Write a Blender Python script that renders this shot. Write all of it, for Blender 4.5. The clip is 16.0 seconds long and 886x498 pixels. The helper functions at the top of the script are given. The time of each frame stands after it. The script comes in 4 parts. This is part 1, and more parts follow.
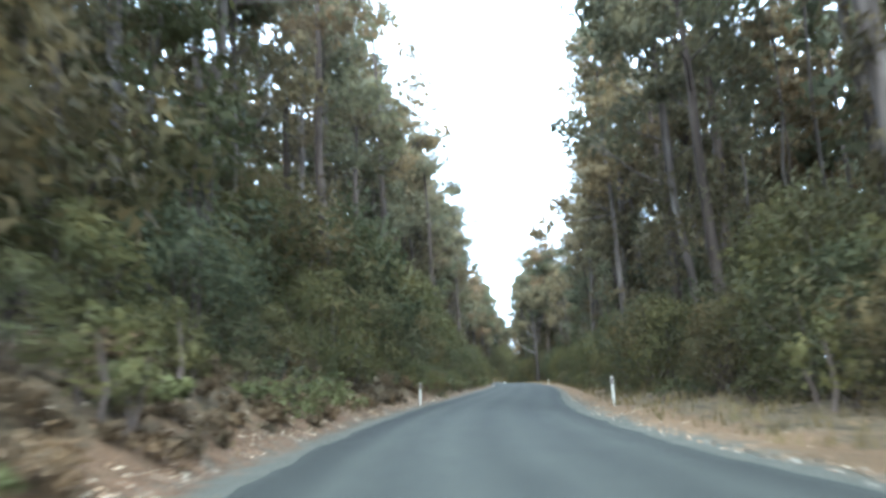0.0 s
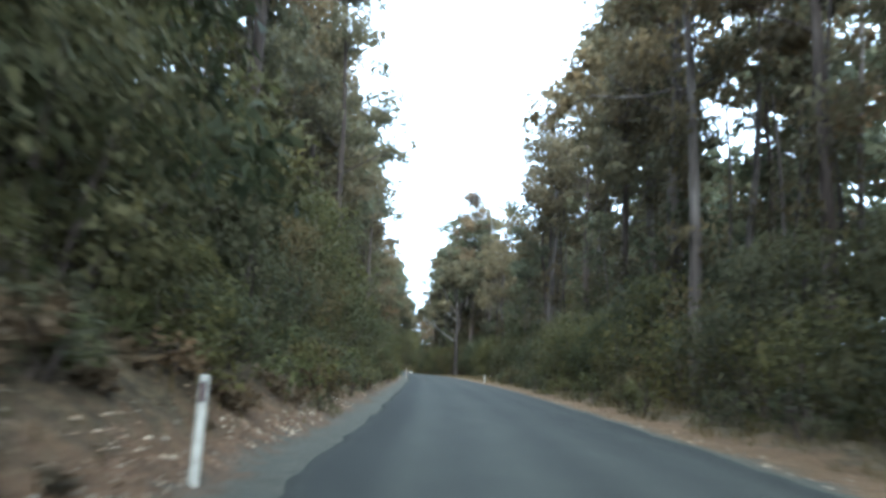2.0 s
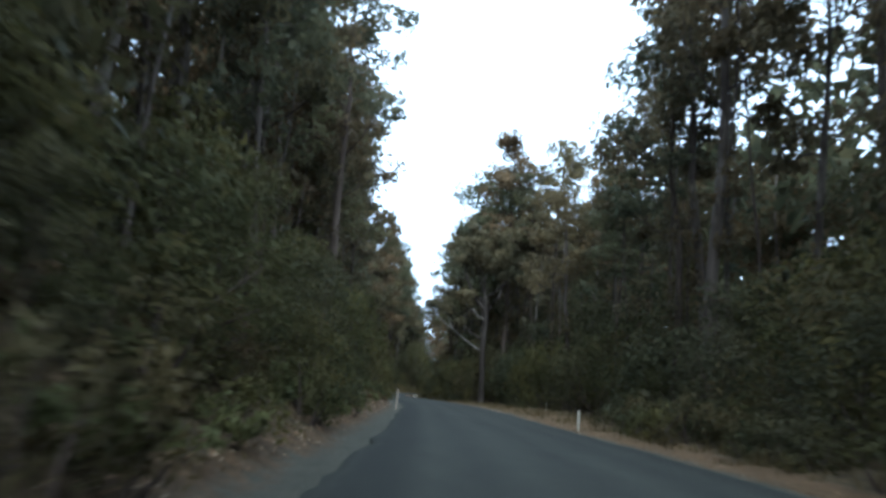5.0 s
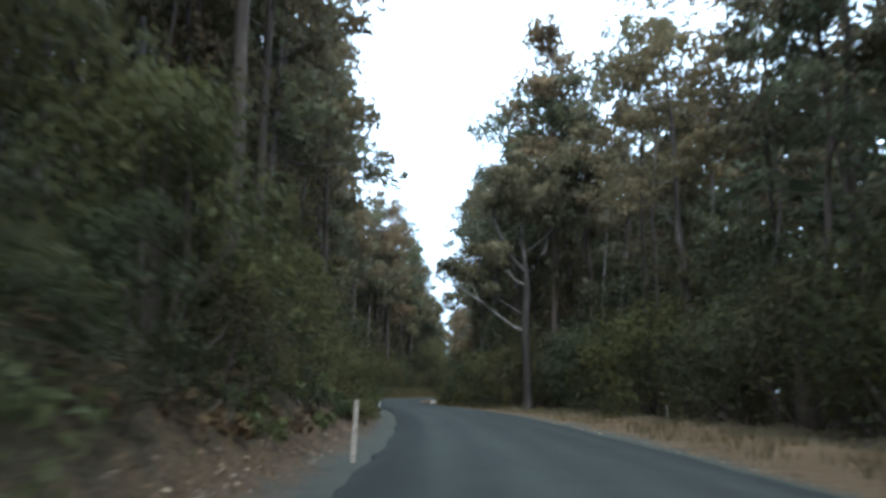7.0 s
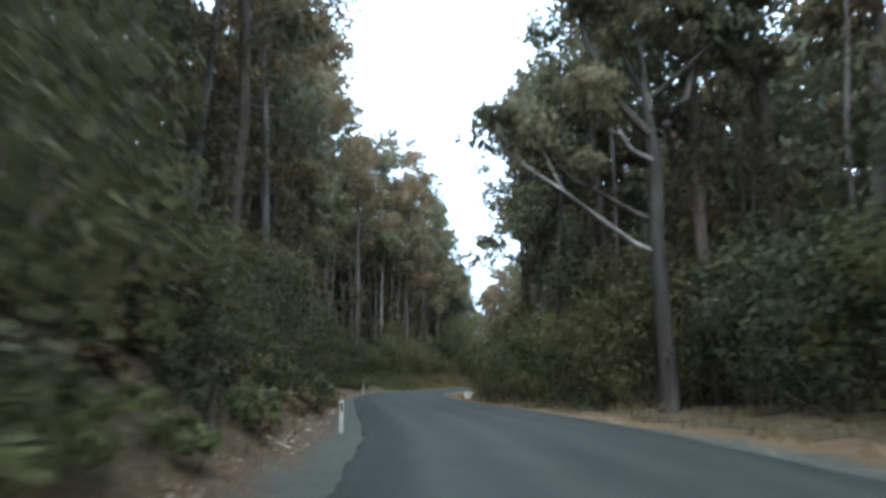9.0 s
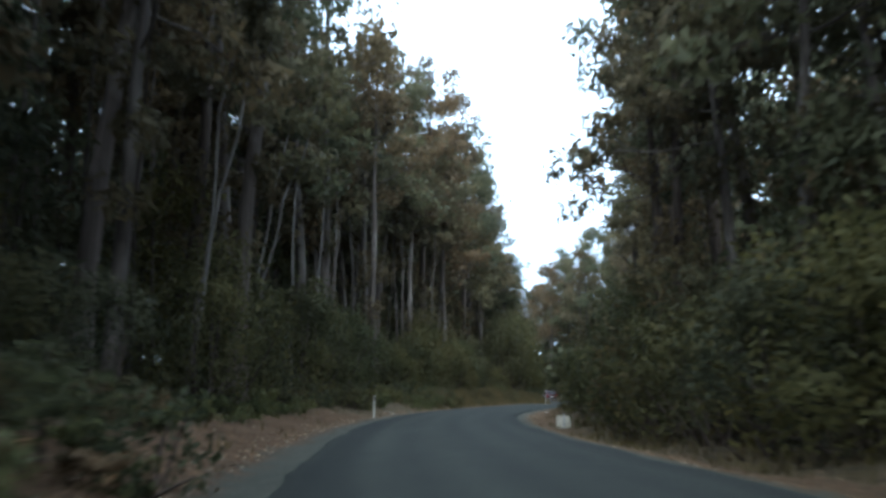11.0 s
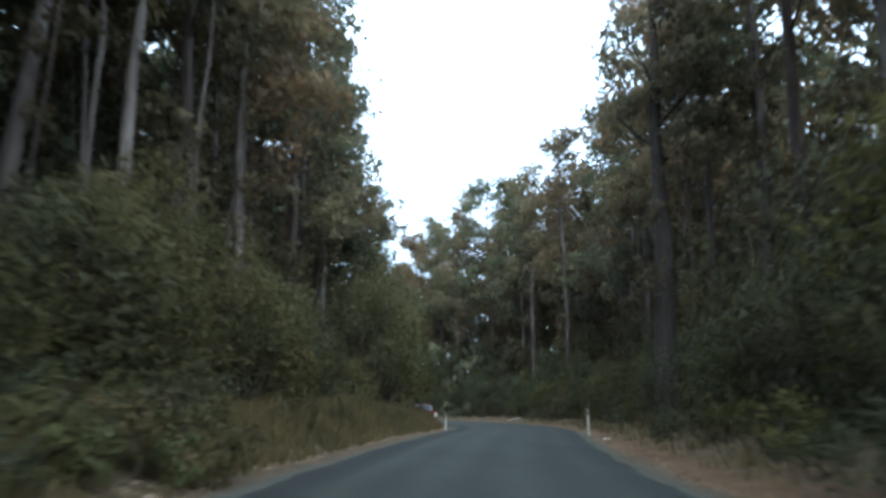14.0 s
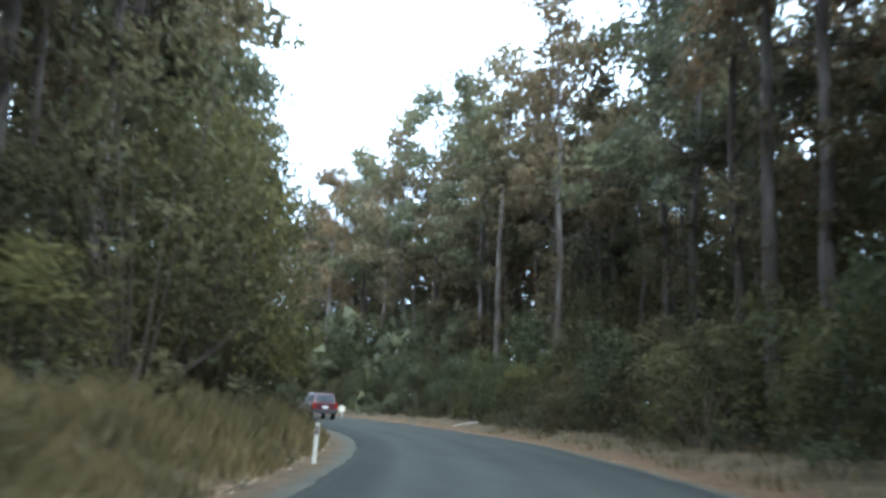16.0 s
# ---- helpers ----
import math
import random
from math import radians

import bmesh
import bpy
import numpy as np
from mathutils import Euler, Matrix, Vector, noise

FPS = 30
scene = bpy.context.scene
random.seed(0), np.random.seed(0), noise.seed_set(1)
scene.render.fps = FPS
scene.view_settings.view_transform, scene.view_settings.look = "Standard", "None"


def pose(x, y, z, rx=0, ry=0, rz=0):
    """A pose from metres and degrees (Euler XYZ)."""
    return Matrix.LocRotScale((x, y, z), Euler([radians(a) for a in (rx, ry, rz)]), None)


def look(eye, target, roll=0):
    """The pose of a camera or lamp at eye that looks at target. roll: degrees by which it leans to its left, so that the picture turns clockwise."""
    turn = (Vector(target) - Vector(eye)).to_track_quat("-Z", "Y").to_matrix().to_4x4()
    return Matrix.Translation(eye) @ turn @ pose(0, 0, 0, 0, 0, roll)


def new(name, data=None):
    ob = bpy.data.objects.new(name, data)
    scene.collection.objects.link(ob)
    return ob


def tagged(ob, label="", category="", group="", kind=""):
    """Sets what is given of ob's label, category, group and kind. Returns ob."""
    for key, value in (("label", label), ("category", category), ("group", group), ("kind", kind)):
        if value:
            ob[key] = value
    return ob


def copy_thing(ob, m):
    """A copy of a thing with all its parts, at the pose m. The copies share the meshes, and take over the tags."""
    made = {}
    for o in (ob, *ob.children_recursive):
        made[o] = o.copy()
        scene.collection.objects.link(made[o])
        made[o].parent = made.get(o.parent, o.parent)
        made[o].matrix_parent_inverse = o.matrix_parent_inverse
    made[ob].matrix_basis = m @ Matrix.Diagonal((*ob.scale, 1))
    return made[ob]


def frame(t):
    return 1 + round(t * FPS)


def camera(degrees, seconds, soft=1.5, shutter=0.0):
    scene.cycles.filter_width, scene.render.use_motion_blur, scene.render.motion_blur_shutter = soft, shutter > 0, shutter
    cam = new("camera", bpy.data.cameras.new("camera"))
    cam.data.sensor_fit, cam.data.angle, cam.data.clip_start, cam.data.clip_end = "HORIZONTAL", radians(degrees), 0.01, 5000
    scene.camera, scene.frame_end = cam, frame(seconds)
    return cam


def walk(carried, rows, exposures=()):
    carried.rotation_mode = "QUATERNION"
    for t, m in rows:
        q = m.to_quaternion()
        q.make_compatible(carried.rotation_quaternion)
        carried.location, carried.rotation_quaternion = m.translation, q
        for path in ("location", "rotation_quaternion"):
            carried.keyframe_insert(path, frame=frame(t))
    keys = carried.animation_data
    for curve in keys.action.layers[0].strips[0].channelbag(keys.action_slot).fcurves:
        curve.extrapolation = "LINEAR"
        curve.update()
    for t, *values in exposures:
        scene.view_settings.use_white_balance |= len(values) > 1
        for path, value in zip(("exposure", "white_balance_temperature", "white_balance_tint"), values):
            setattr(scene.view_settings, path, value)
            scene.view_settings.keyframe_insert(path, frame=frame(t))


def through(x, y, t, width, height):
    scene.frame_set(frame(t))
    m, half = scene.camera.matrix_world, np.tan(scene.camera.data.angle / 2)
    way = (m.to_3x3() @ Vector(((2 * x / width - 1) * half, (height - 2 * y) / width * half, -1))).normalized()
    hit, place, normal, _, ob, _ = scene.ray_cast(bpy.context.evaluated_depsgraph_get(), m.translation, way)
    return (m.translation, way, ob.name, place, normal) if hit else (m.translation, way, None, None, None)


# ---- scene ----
cam = camera(60.0, 16.0, soft=3.2, shutter=0.5)
PATH = [
    (0, (0.542, -1.952, 0.931), (0.569, 0.019, 1.271), -3.14),
    (0.5, (0.062, 5.133, 1.065), (0.206, 7.100, 1.393), -2.29),
    (1, (-0.206, 12.162, 0.995), (0.038, 14.120, 1.318), -0.95),
    (1.5, (0.164, 19.212, 0.994), (0.419, 21.172, 1.304), 2.65),
    (2, (0.799, 26.449, 1.066), (1.057, 28.409, 1.372), 2.70),
    (2.5, (1.500, 33.470, 1.036), (1.740, 35.429, 1.360), 2.92),
    (3, (2.397, 40.176, 0.981), (2.632, 42.133, 1.316), 3.17),
    (3.5, (3.132, 47.082, 1.000), (3.375, 49.039, 1.334), 3.96),
    (6, (6.865, 79.343, 0.968), (7.059, 81.296, 1.353), 3.28),
    (6.5, (7.528, 85.822, 0.942), (7.728, 87.774, 1.330), 1.50),
    (7, (8.216, 92.386, 1.065), (8.404, 94.343, 1.429), 0.79),
    (7.5, (8.948, 99.181, 0.994), (9.111, 101.135, 1.387), -0.90),
    (8, (9.428, 106.068, 1.030), (9.557, 108.033, 1.377), -1.28),
    (8.5, (9.931, 112.940, 1.006), (10.035, 114.907, 1.353), -1.72),
    (9, (10.238, 119.930, 1.030), (10.359, 121.898, 1.365), -0.53),
    (11.5, (10.058, 154.192, 0.996), (10.059, 156.151, 1.399), -0.89),
    (12, (10.086, 161.738, 1.077), (10.099, 163.686, 1.530), -3.00),
    (12.5, (10.249, 169.323, 0.963), (10.407, 171.269, 1.398), -3.64),
    (13, (10.539, 176.833, 1.059), (10.765, 178.777, 1.472), -1.01),
    (13.5, (11.351, 184.664, 0.962), (11.722, 186.586, 1.369), 0.47),
    (14, (12.815, 192.593, 1.040), (13.263, 194.499, 1.446), -0.44),
    (14.5, (14.529, 200.313, 0.985), (15.039, 202.204, 1.391), -1.07),
    (15, (16.475, 207.825, 0.999), (17.056, 209.696, 1.403), -0.16),
    (15.5, (18.581, 215.190, 1.039), (19.209, 217.049, 1.426), 1.42),
    (16, (21.180, 222.858, 1.096), (21.786, 224.723, 1.489), 2.30),
]
EXPOSURES = [(0.0, 2.70, 4870, 0), (1.0, 2.40, 4870, 0), (2.0, 2.24, 4870, 0), (3.5, 2.12, 4870, 0), (6.0, 0.50, 4870, 0), (6.5, 0.72, 4870, 0), (7.0, 1.34, 4870, 0), (8.0, 2.16, 4870, 0), (9.0, 1.78, 4870, 0), (11.5, 1.18, 4870, 0), (12.25, 1.53, 4870, 0), (13.0, 1.48, 4870, 0), (13.9, 1.43, 4870, 0), (14.5, 1.26, 4870, 0), (15.0, 1.98, 4870, 0), (16.0, 2.14, 4870, 0)]
walk(cam, [(t, look(eye, target, roll)) for t, eye, target, roll in PATH], EXPOSURES)

# ---- world, sun, exposure ----
world = bpy.data.worlds.new("overcast_sky")
scene.world = world
world.use_nodes = True
wn = world.node_tree.nodes
sky = wn.new("ShaderNodeTexSky")
sky.sky_type = "NISHITA"
sky.sun_disc = False
sky.sun_elevation = radians(50)
sky.sun_rotation = radians(184)
sky.air_density = 1.0
sky.dust_density = 2.5
sky.ozone_density = 1.0
cloud = wn.new("ShaderNodeMix")
cloud.data_type = "RGBA"
cloud.inputs["Factor"].default_value = 0.85
cloud.inputs["B"].default_value = (8.6, 8.9, 9.2, 1)
world.node_tree.links.new(sky.outputs[0], cloud.inputs["A"])
world.node_tree.links.new(cloud.outputs["Result"], wn["Background"].inputs[0])
wn["Background"].inputs[1].default_value = 0.15
sun_data = bpy.data.lights.new("sun", "SUN")
sun_data.energy = 1.9
sun_data.angle = radians(40)
sun_data.color = (1.0, 0.96, 0.9)
sun = new("sun", sun_data)
SUN_EL, SUN_AZ = radians(50), radians(184)
sun_dir = Vector((math.sin(SUN_AZ) * math.cos(SUN_EL), math.cos(SUN_AZ) * math.cos(SUN_EL), math.sin(SUN_EL)))
sun.matrix_world = Matrix.Translation((0, 0, 80)) @ sun_dir.to_track_quat("Z", "Y").to_matrix().to_4x4()


# ---- materials ----
class Mat:
    """A small builder for node materials."""

    def __init__(self, name, rough=0.8, metal=0.0, spec=0.3):
        self.m = bpy.data.materials.new(name)
        self.m.use_nodes = True
        self.t = self.m.node_tree
        self.b = self.t.nodes["Principled BSDF"]
        self.b.inputs["Roughness"].default_value = rough
        self.b.inputs["Metallic"].default_value = metal
        self.b.inputs["Specular IOR Level"].default_value = spec
        self.co = self.t.nodes.new("ShaderNodeTexCoord")

    def node(self, kind, **values):
        n = self.t.nodes.new(kind)
        for key, value in values.items():
            n.inputs[key].default_value = value
        return n

    def link(self, a, b):
        self.t.links.new(a, b)

    def noise(self, scale, detail=4.0, stretch=None, rough=0.6):
        n = self.node("ShaderNodeTexNoise", Scale=scale, Detail=detail, Roughness=rough)
        src = self.co.outputs["Object"]
        if stretch:
            mp = self.t.nodes.new("ShaderNodeMapping")
            mp.inputs["Scale"].default_value = stretch
            self.link(src, mp.inputs["Vector"])
            src = mp.outputs[0]
        self.link(src, n.inputs["Vector"])
        return n.outputs["Fac"]

    def ramp(self, fac, stops):
        r = self.t.nodes.new("ShaderNodeValToRGB")
        el = r.color_ramp.elements
        while len(el) < len(stops):
            el.new(0.5)
        for e, (p, c) in zip(el, stops):
            e.position, e.color = p, (*c, 1)
        self.link(fac, r.inputs[0])
        return r.outputs[0]

    def mix(self, fac, a, b, how="MIX"):
        x = self.t.nodes.new("ShaderNodeMix")
        x.data_type, x.blend_type = "RGBA", how
        for sock, v in ((x.inputs["Factor"], fac), (x.inputs["A"], a), (x.inputs["B"], b)):
            if isinstance(v, (int, float)):
                sock.default_value = v
            elif isinstance(v, tuple):
                sock.default_value = (*v, 1)
            else:
                self.link(v, sock)
        return x.outputs["Result"]

    def color(self, c):
        if isinstance(c, tuple):
            self.b.inputs["Base Color"].default_value = (*c, 1)
        else:
            self.link(c, self.b.inputs["Base Color"])
        return self

    def bump(self, fac, strength=0.4, dist=0.02):
        n = self.node("ShaderNodeBump", Strength=strength, Distance=dist)
        self.link(fac, n.inputs["Height"])
        self.link(n.outputs[0], self.b.inputs["Normal"])
        return self


def mat_asphalt():
    k = Mat("asphalt", 0.88, spec=0.16)
    grain = k.noise(70, 3)
    worn = k.noise(0.35, 4, (1.0, 0.16, 1.0))
    patchy = k.noise(1.6, 5, (1.0, 0.4, 1.0), 0.65)
    base = k.ramp(worn, [(0.3, (0.0238, 0.0240, 0.0178)), (0.7, (0.0350, 0.0353, 0.0268))])
    base = k.mix(0.8, base, k.ramp(patchy, [(0.35, (0.86,) * 3), (0.65, (1.1,) * 3)]), "MULTIPLY")
    uv = k.t.nodes.new("ShaderNodeUVMap")
    sep = k.t.nodes.new("ShaderNodeSeparateXYZ")
    k.link(uv.outputs[0], sep.inputs[0])
    # wheel tracks run along the road: u is the way across, 0 to 1
    tracks = k.ramp(sep.outputs[0], [(0.0, (0.86,) * 3), (0.05, (0.56,) * 3), (0.13, (0.66,) * 3), (0.20, (1.14,) * 3), (0.31, (0.86,) * 3), (0.42, (1.14,) * 3),
                                     (0.54, (0.80,) * 3), (0.64, (1.06,) * 3), (0.76, (0.76,) * 3), (0.86, (0.96,) * 3), (0.95, (0.62,) * 3), (1.0, (0.85,) * 3)])
    base = k.mix(1.0, base, tracks, "MULTIPLY")
    fine = k.ramp(grain, [(0.35, (0.75,) * 3), (0.65, (1.2,) * 3)])
    k.color(k.mix(0.8, base, fine, "MULTIPLY"))
    return k.bump(grain, 0.5, 0.012).m


def mat_ground():
    """Gravel by the asphalt, sandy verge, leaf litter and soil: mixed by ground-cover values, with ragged borders."""
    k = Mat("roadside_ground", 0.95, spec=0.12)
    fine = k.noise(26, 5)
    grit = k.noise(17, 6)
    leaf = k.noise(9, 8, rough=0.7)
    flakes = k.noise(14, 6, (1.0, 1.0, 1.0), 0.8)
    wide = k.noise(0.5, 4)
    mats = k.noise(2.1, 5, rough=0.65)
    gravel = k.ramp(fine, [(0.3, (0.056, 0.055, 0.043)), (0.55, (0.083, 0.081, 0.063)), (0.75, (0.132, 0.126, 0.100))])
    gravel = k.mix(0.6, gravel, k.ramp(mats, [(0.35, (0.7, 0.69, 0.66)), (0.7, (1.08, 1.02, 0.94))]), "MULTIPLY")
    sand = k.ramp(grit, [(0.3, (0.086, 0.056, 0.030)), (0.6, (0.152, 0.101, 0.054)), (0.8, (0.235, 0.170, 0.100))])
    sand = k.mix(0.9, sand, k.ramp(wide, [(0.3, (0.62, 0.60, 0.52)), (0.65, (1.05, 1.0, 0.95))]), "MULTIPLY")
    soil = k.ramp(leaf, [(0.28, (0.030, 0.024, 0.015)), (0.5, (0.082, 0.063, 0.040)), (0.72, (0.175, 0.134, 0.088))])
    soil = k.mix(0.85, soil, k.ramp(wide, [(0.3, (0.62, 0.64, 0.52)), (0.7, (1.1, 0.98, 0.85))]), "MULTIPLY")
    soil = k.mix(1.0, soil, k.ramp(mats, [(0.32, (0.50, 0.50, 0.46)), (0.5, (1.0, 1.0, 0.96)), (0.7, (1.2, 1.1, 0.96))]), "MULTIPLY")
    fallen = k.ramp(flakes, [(0.3, (0.041, 0.025, 0.014)), (0.52, (0.108, 0.067, 0.036)), (0.72, (0.225, 0.150, 0.092))])
    fallen = k.mix(0.8, fallen, k.ramp(mats, [(0.34, (0.55, 0.53, 0.48)), (0.66, (1.1, 1.02, 0.95))]), "MULTIPLY")
    ragged = k.noise(3.4, 7, rough=0.75)

    def share(name):
        a = k.t.nodes.new("ShaderNodeAttribute")
        a.attribute_name = name
        add = k.t.nodes.new("ShaderNodeMath")
        add.operation = "MULTIPLY_ADD"
        add.inputs[1].default_value = 1.3
        k.link(ragged, add.inputs[0])
        k.link(a.outputs["Fac"], add.inputs[2])
        return k.ramp(add.outputs[0], [(0.52, (0, 0, 0)), (0.82, (1, 1, 1))])

    k.color(k.mix(share("gravel"), k.mix(share("sand"), k.mix(share("litter"), soil, fallen), sand), gravel))
    return k.bump(leaf, 1.0, 0.10).m


def mat_bark(name, dark, light, streak):
    k = Mat(name, 0.9, spec=0.15)
    g = k.noise(3.0, 6, (1.6, 1.6, 0.12), 0.7)
    patch = k.noise(0.9, 3, (1, 1, 0.35))
    a = k.ramp(g, [(0.3, dark), (0.68, light)])
    a = k.mix(k.ramp(patch, [(0.5, (0, 0, 0)), (0.66, (1, 1, 1))]), a, streak)
    info = k.t.nodes.new("ShaderNodeObjectInfo")
    k.color(k.mix(0.7, a, k.ramp(info.outputs["Random"], [(0.0, (0.6, 0.58, 0.56)), (1.0, (1.25, 1.22, 1.2))]), "MULTIPLY"))
    return k.bump(g, 0.8, 0.04).m


def mat_leaf(name, stops, through=0.5):
    """Foliage: colour by plant and by leaf, some light passes through."""
    k = Mat(name, 0.7, spec=0.16)
    info = k.t.nodes.new("ShaderNodeObjectInfo")
    geo = k.t.nodes.new("ShaderNodeNewGeometry")
    plant = k.ramp(info.outputs["Random"], [(i / (len(stops) - 1), c) for i, c in enumerate(stops)])
    one = k.ramp(geo.outputs["Random Per Island"], [(0.0, (0.88, 0.90, 0.89)), (0.6, (1.0, 1.0, 1.0)), (0.92, (1.07, 1.05, 1.0)), (1.0, (1.2, 1.1, 0.95))])
    clump = k.ramp(k.noise(0.55, 3), [(0.3, (0.62, 0.66, 0.66)), (0.7, (1.32, 1.22, 1.05))])
    col = k.mix(1.0, k.mix(1.0, plant, one, "MULTIPLY"), clump, "MULTIPLY")
    k.color(col)
    tr = k.t.nodes.new("ShaderNodeBsdfTranslucent")
    k.link(col, tr.inputs[0])
    mx = k.t.nodes.new("ShaderNodeMixShader")
    mx.inputs[0].default_value = through
    k.link(k.b.outputs[0], mx.inputs[1])
    k.link(tr.outputs[0], mx.inputs[2])
    k.link(mx.outputs[0], k.t.nodes["Material Output"].inputs[0])
    return k.m


def mat_plain(name, c, rough=0.5, metal=0.0, spec=0.4, dirt=0.25, scale=6.0):
    k = Mat(name, rough, metal, spec)
    d = k.noise(scale, 5)
    k.color(k.mix(1.0, c, k.ramp(d, [(0.35, (1 - dirt,) * 3), (0.65, (1.0,) * 3)]), "MULTIPLY"))
    return k.m


ASPHALT, GROUND = mat_asphalt(), mat_ground()
BARK_GREY = mat_bark("smooth_grey_bark", (0.052, 0.041, 0.033), (0.130, 0.106, 0.088), (0.195, 0.168, 0.142))
BARK_BROWN = mat_bark("stringy_brown_bark", (0.032, 0.024, 0.018), (0.090, 0.068, 0.053), (0.122, 0.095, 0.076))
BARK_DARK = mat_bark("dull_grey_bark", (0.024, 0.019, 0.015), (0.060, 0.048, 0.039), (0.082, 0.068, 0.056))
BARK_PALE = mat_bark("bare_pale_limb", (0.10, 0.088, 0.074), (0.20, 0.178, 0.155), (0.26, 0.235, 0.205))
LEAF_TALL = mat_leaf("eucalypt_leaves", [(0.106, 0.108, 0.062), (0.138, 0.128, 0.072), (0.160, 0.116, 0.062), (0.112, 0.114, 0.072), (0.150, 0.104, 0.058), (0.126, 0.104, 0.062)])
LEAF_RUST = mat_leaf("rusty_leaves", [(0.118, 0.086, 0.045), (0.095, 0.080, 0.044), (0.108, 0.082, 0.046)])
LEAF_BUSH = mat_leaf("bush_leaves", [(0.056, 0.061, 0.031), (0.098, 0.089, 0.034), (0.080, 0.074, 0.042), (0.068, 0.074, 0.040), (0.104, 0.080, 0.038), (0.070, 0.072, 0.033), (0.110, 0.099, 0.035), (0.078, 0.074, 0.042), (0.066, 0.068, 0.038)])
LEAF_WATTLE = mat_leaf("wattle_leaves", [(0.080, 0.077, 0.032), (0.104, 0.090, 0.034), (0.090, 0.080, 0.036)])
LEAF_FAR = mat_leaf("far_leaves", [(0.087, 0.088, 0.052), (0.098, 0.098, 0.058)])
LEAF_SCRUB = mat_leaf("scrub_leaves", [(0.125, 0.118, 0.048), (0.105, 0.112, 0.05)])
GRASS = mat_leaf("dry_grass", [(0.108, 0.080, 0.038), (0.086, 0.072, 0.034)], 0.3)
DEAD_FERN = mat_leaf("dead_bracken", [(0.108, 0.073, 0.040), (0.094, 0.067, 0.039)], 0.3)
DEAD_LEAF = mat_leaf("fallen_leaves", [(0.165, 0.108, 0.068), (0.215, 0.150, 0.098)], 0.1)
CHIPS = mat_leaf("shed_bark", [(0.33, 0.275, 0.22), (0.28, 0.23, 0.175)], 0.02)
PALE_CHIP = mat_plain("bleached_wood", (0.55, 0.49, 0.42), 0.8)
POST_WHITE = mat_plain("white_plastic", (0.47, 0.435, 0.355), 0.5, dirt=0.45, scale=7)
POST_WOOD = mat_plain("weathered_timber", (0.36, 0.29, 0.22), 0.85, dirt=0.45, scale=14)
REFLECTOR_RED = mat_plain("red_reflector", (0.055, 0.012, 0.011), 0.35, dirt=0.3)
REFLECTOR_FRAME = mat_plain("reflector_housing", (0.05, 0.05, 0.05), 0.5)
SIGN_WHITE = mat_plain("painted_sheet", (0.58, 0.52, 0.40), 0.55, dirt=0.4, scale=5)
SIGN_STEEL = mat_plain("galvanised_steel", (0.42, 0.42, 0.40), 0.5, 0.6)
CAR_RED = mat_plain("dark_red_paint", (0.055, 0.012, 0.013), 0.3, 0.1, 0.5, 0.2)
CAR_DARK = mat_plain("black_trim", (0.025, 0.025, 0.027), 0.6)
CAR_GLASS = mat_plain("tinted_glass", (0.04, 0.045, 0.05), 0.05, 0.0, 0.9, 0.05)
CAR_LAMP = mat_plain("red_lens", (0.26, 0.015, 0.015), 0.2, 0.0, 0.6, 0.1)
CAR_RUBBER = mat_plain("tyre_rubber", (0.03, 0.03, 0.03), 0.9)
CAR_ALLOY = mat_plain("alloy", (0.45, 0.45, 0.46), 0.35, 0.9)
PLATE = mat_plain("pale_plate", (0.75, 0.75, 0.70), 0.5)

# ---- the road's line: middle of the road, and half its width ----
AXIS = [(2.42, -31.97), (2.09, -18.97), (1.58, -5.96), (1.03, 7.0), (1.6, 19.84), (3.07, 32.67), (4.82, 45.57), (6.39, 58.48),
        (7.87, 71.39), (9.27, 84.34), (10.4, 97.31), (11.56, 110.29), (12.31, 123.4), (12.48, 136.41), (11.7, 149.39), (10.8, 162.36),
        (10.72, 175.37), (12.08, 188.25), (14.91, 200.92), (18.84, 213.29), (23.21, 225.52), (27.5, 237.83), (30.57, 250.58), (31.72, 263.69),
        (31.7, 276.79), (29.9, 289.76), (26.26, 302.36), (20.9, 314.31), (14.05, 325.46), (5.94, 335.73), (-3.41, 344.83)]
HALVES = [2.68, 2.68, 2.68, 2.64, 2.67, 2.8, 2.95, 3.05, 3.1, 3.03, 2.91, 2.83, 2.87, 2.98, 2.97, 2.86, 2.81, 2.83, 2.92, 3.03, 3.14, 3.28,
        3.44, 3.53, 3.56, 3.59, 3.6, 3.6, 3.6, 3.6, 3.6]


def spline(points, step=20):
    """Catmull-Rom through the points."""
    p = np.array(points, float)
    p = np.vstack([2 * p[0] - p[1], p, 2 * p[-1] - p[-2]])
    out = []
    for i in range(1, len(p) - 2):
        for u in np.arange(0, 1, 1 / step):
            a, b, c, d = p[i - 1], p[i], p[i + 1], p[i + 2]
            out.append(0.5 * (2 * b + (c - a) * u + (2 * a - 5 * b + 4 * c - d) * u * u + (3 * b - a - 3 * c + d) * u**3))
    out.append(p[-2])
    return np.array(out)


LINE = spline([(x, y, h) for (x, y), h in zip(AXIS, HALVES)])
STATION = np.r_[0, np.cumsum(np.hypot(*np.diff(LINE[:, :2], axis=0).T))]
TANGENT = np.gradient(LINE[:, :2], STATION, axis=0)
TANGENT /= np.hypot(*TANGENT.T)[:, None]
END = float(STATION[-1])


def half(s):
    return np.interp(s, STATION, LINE[:, 2])


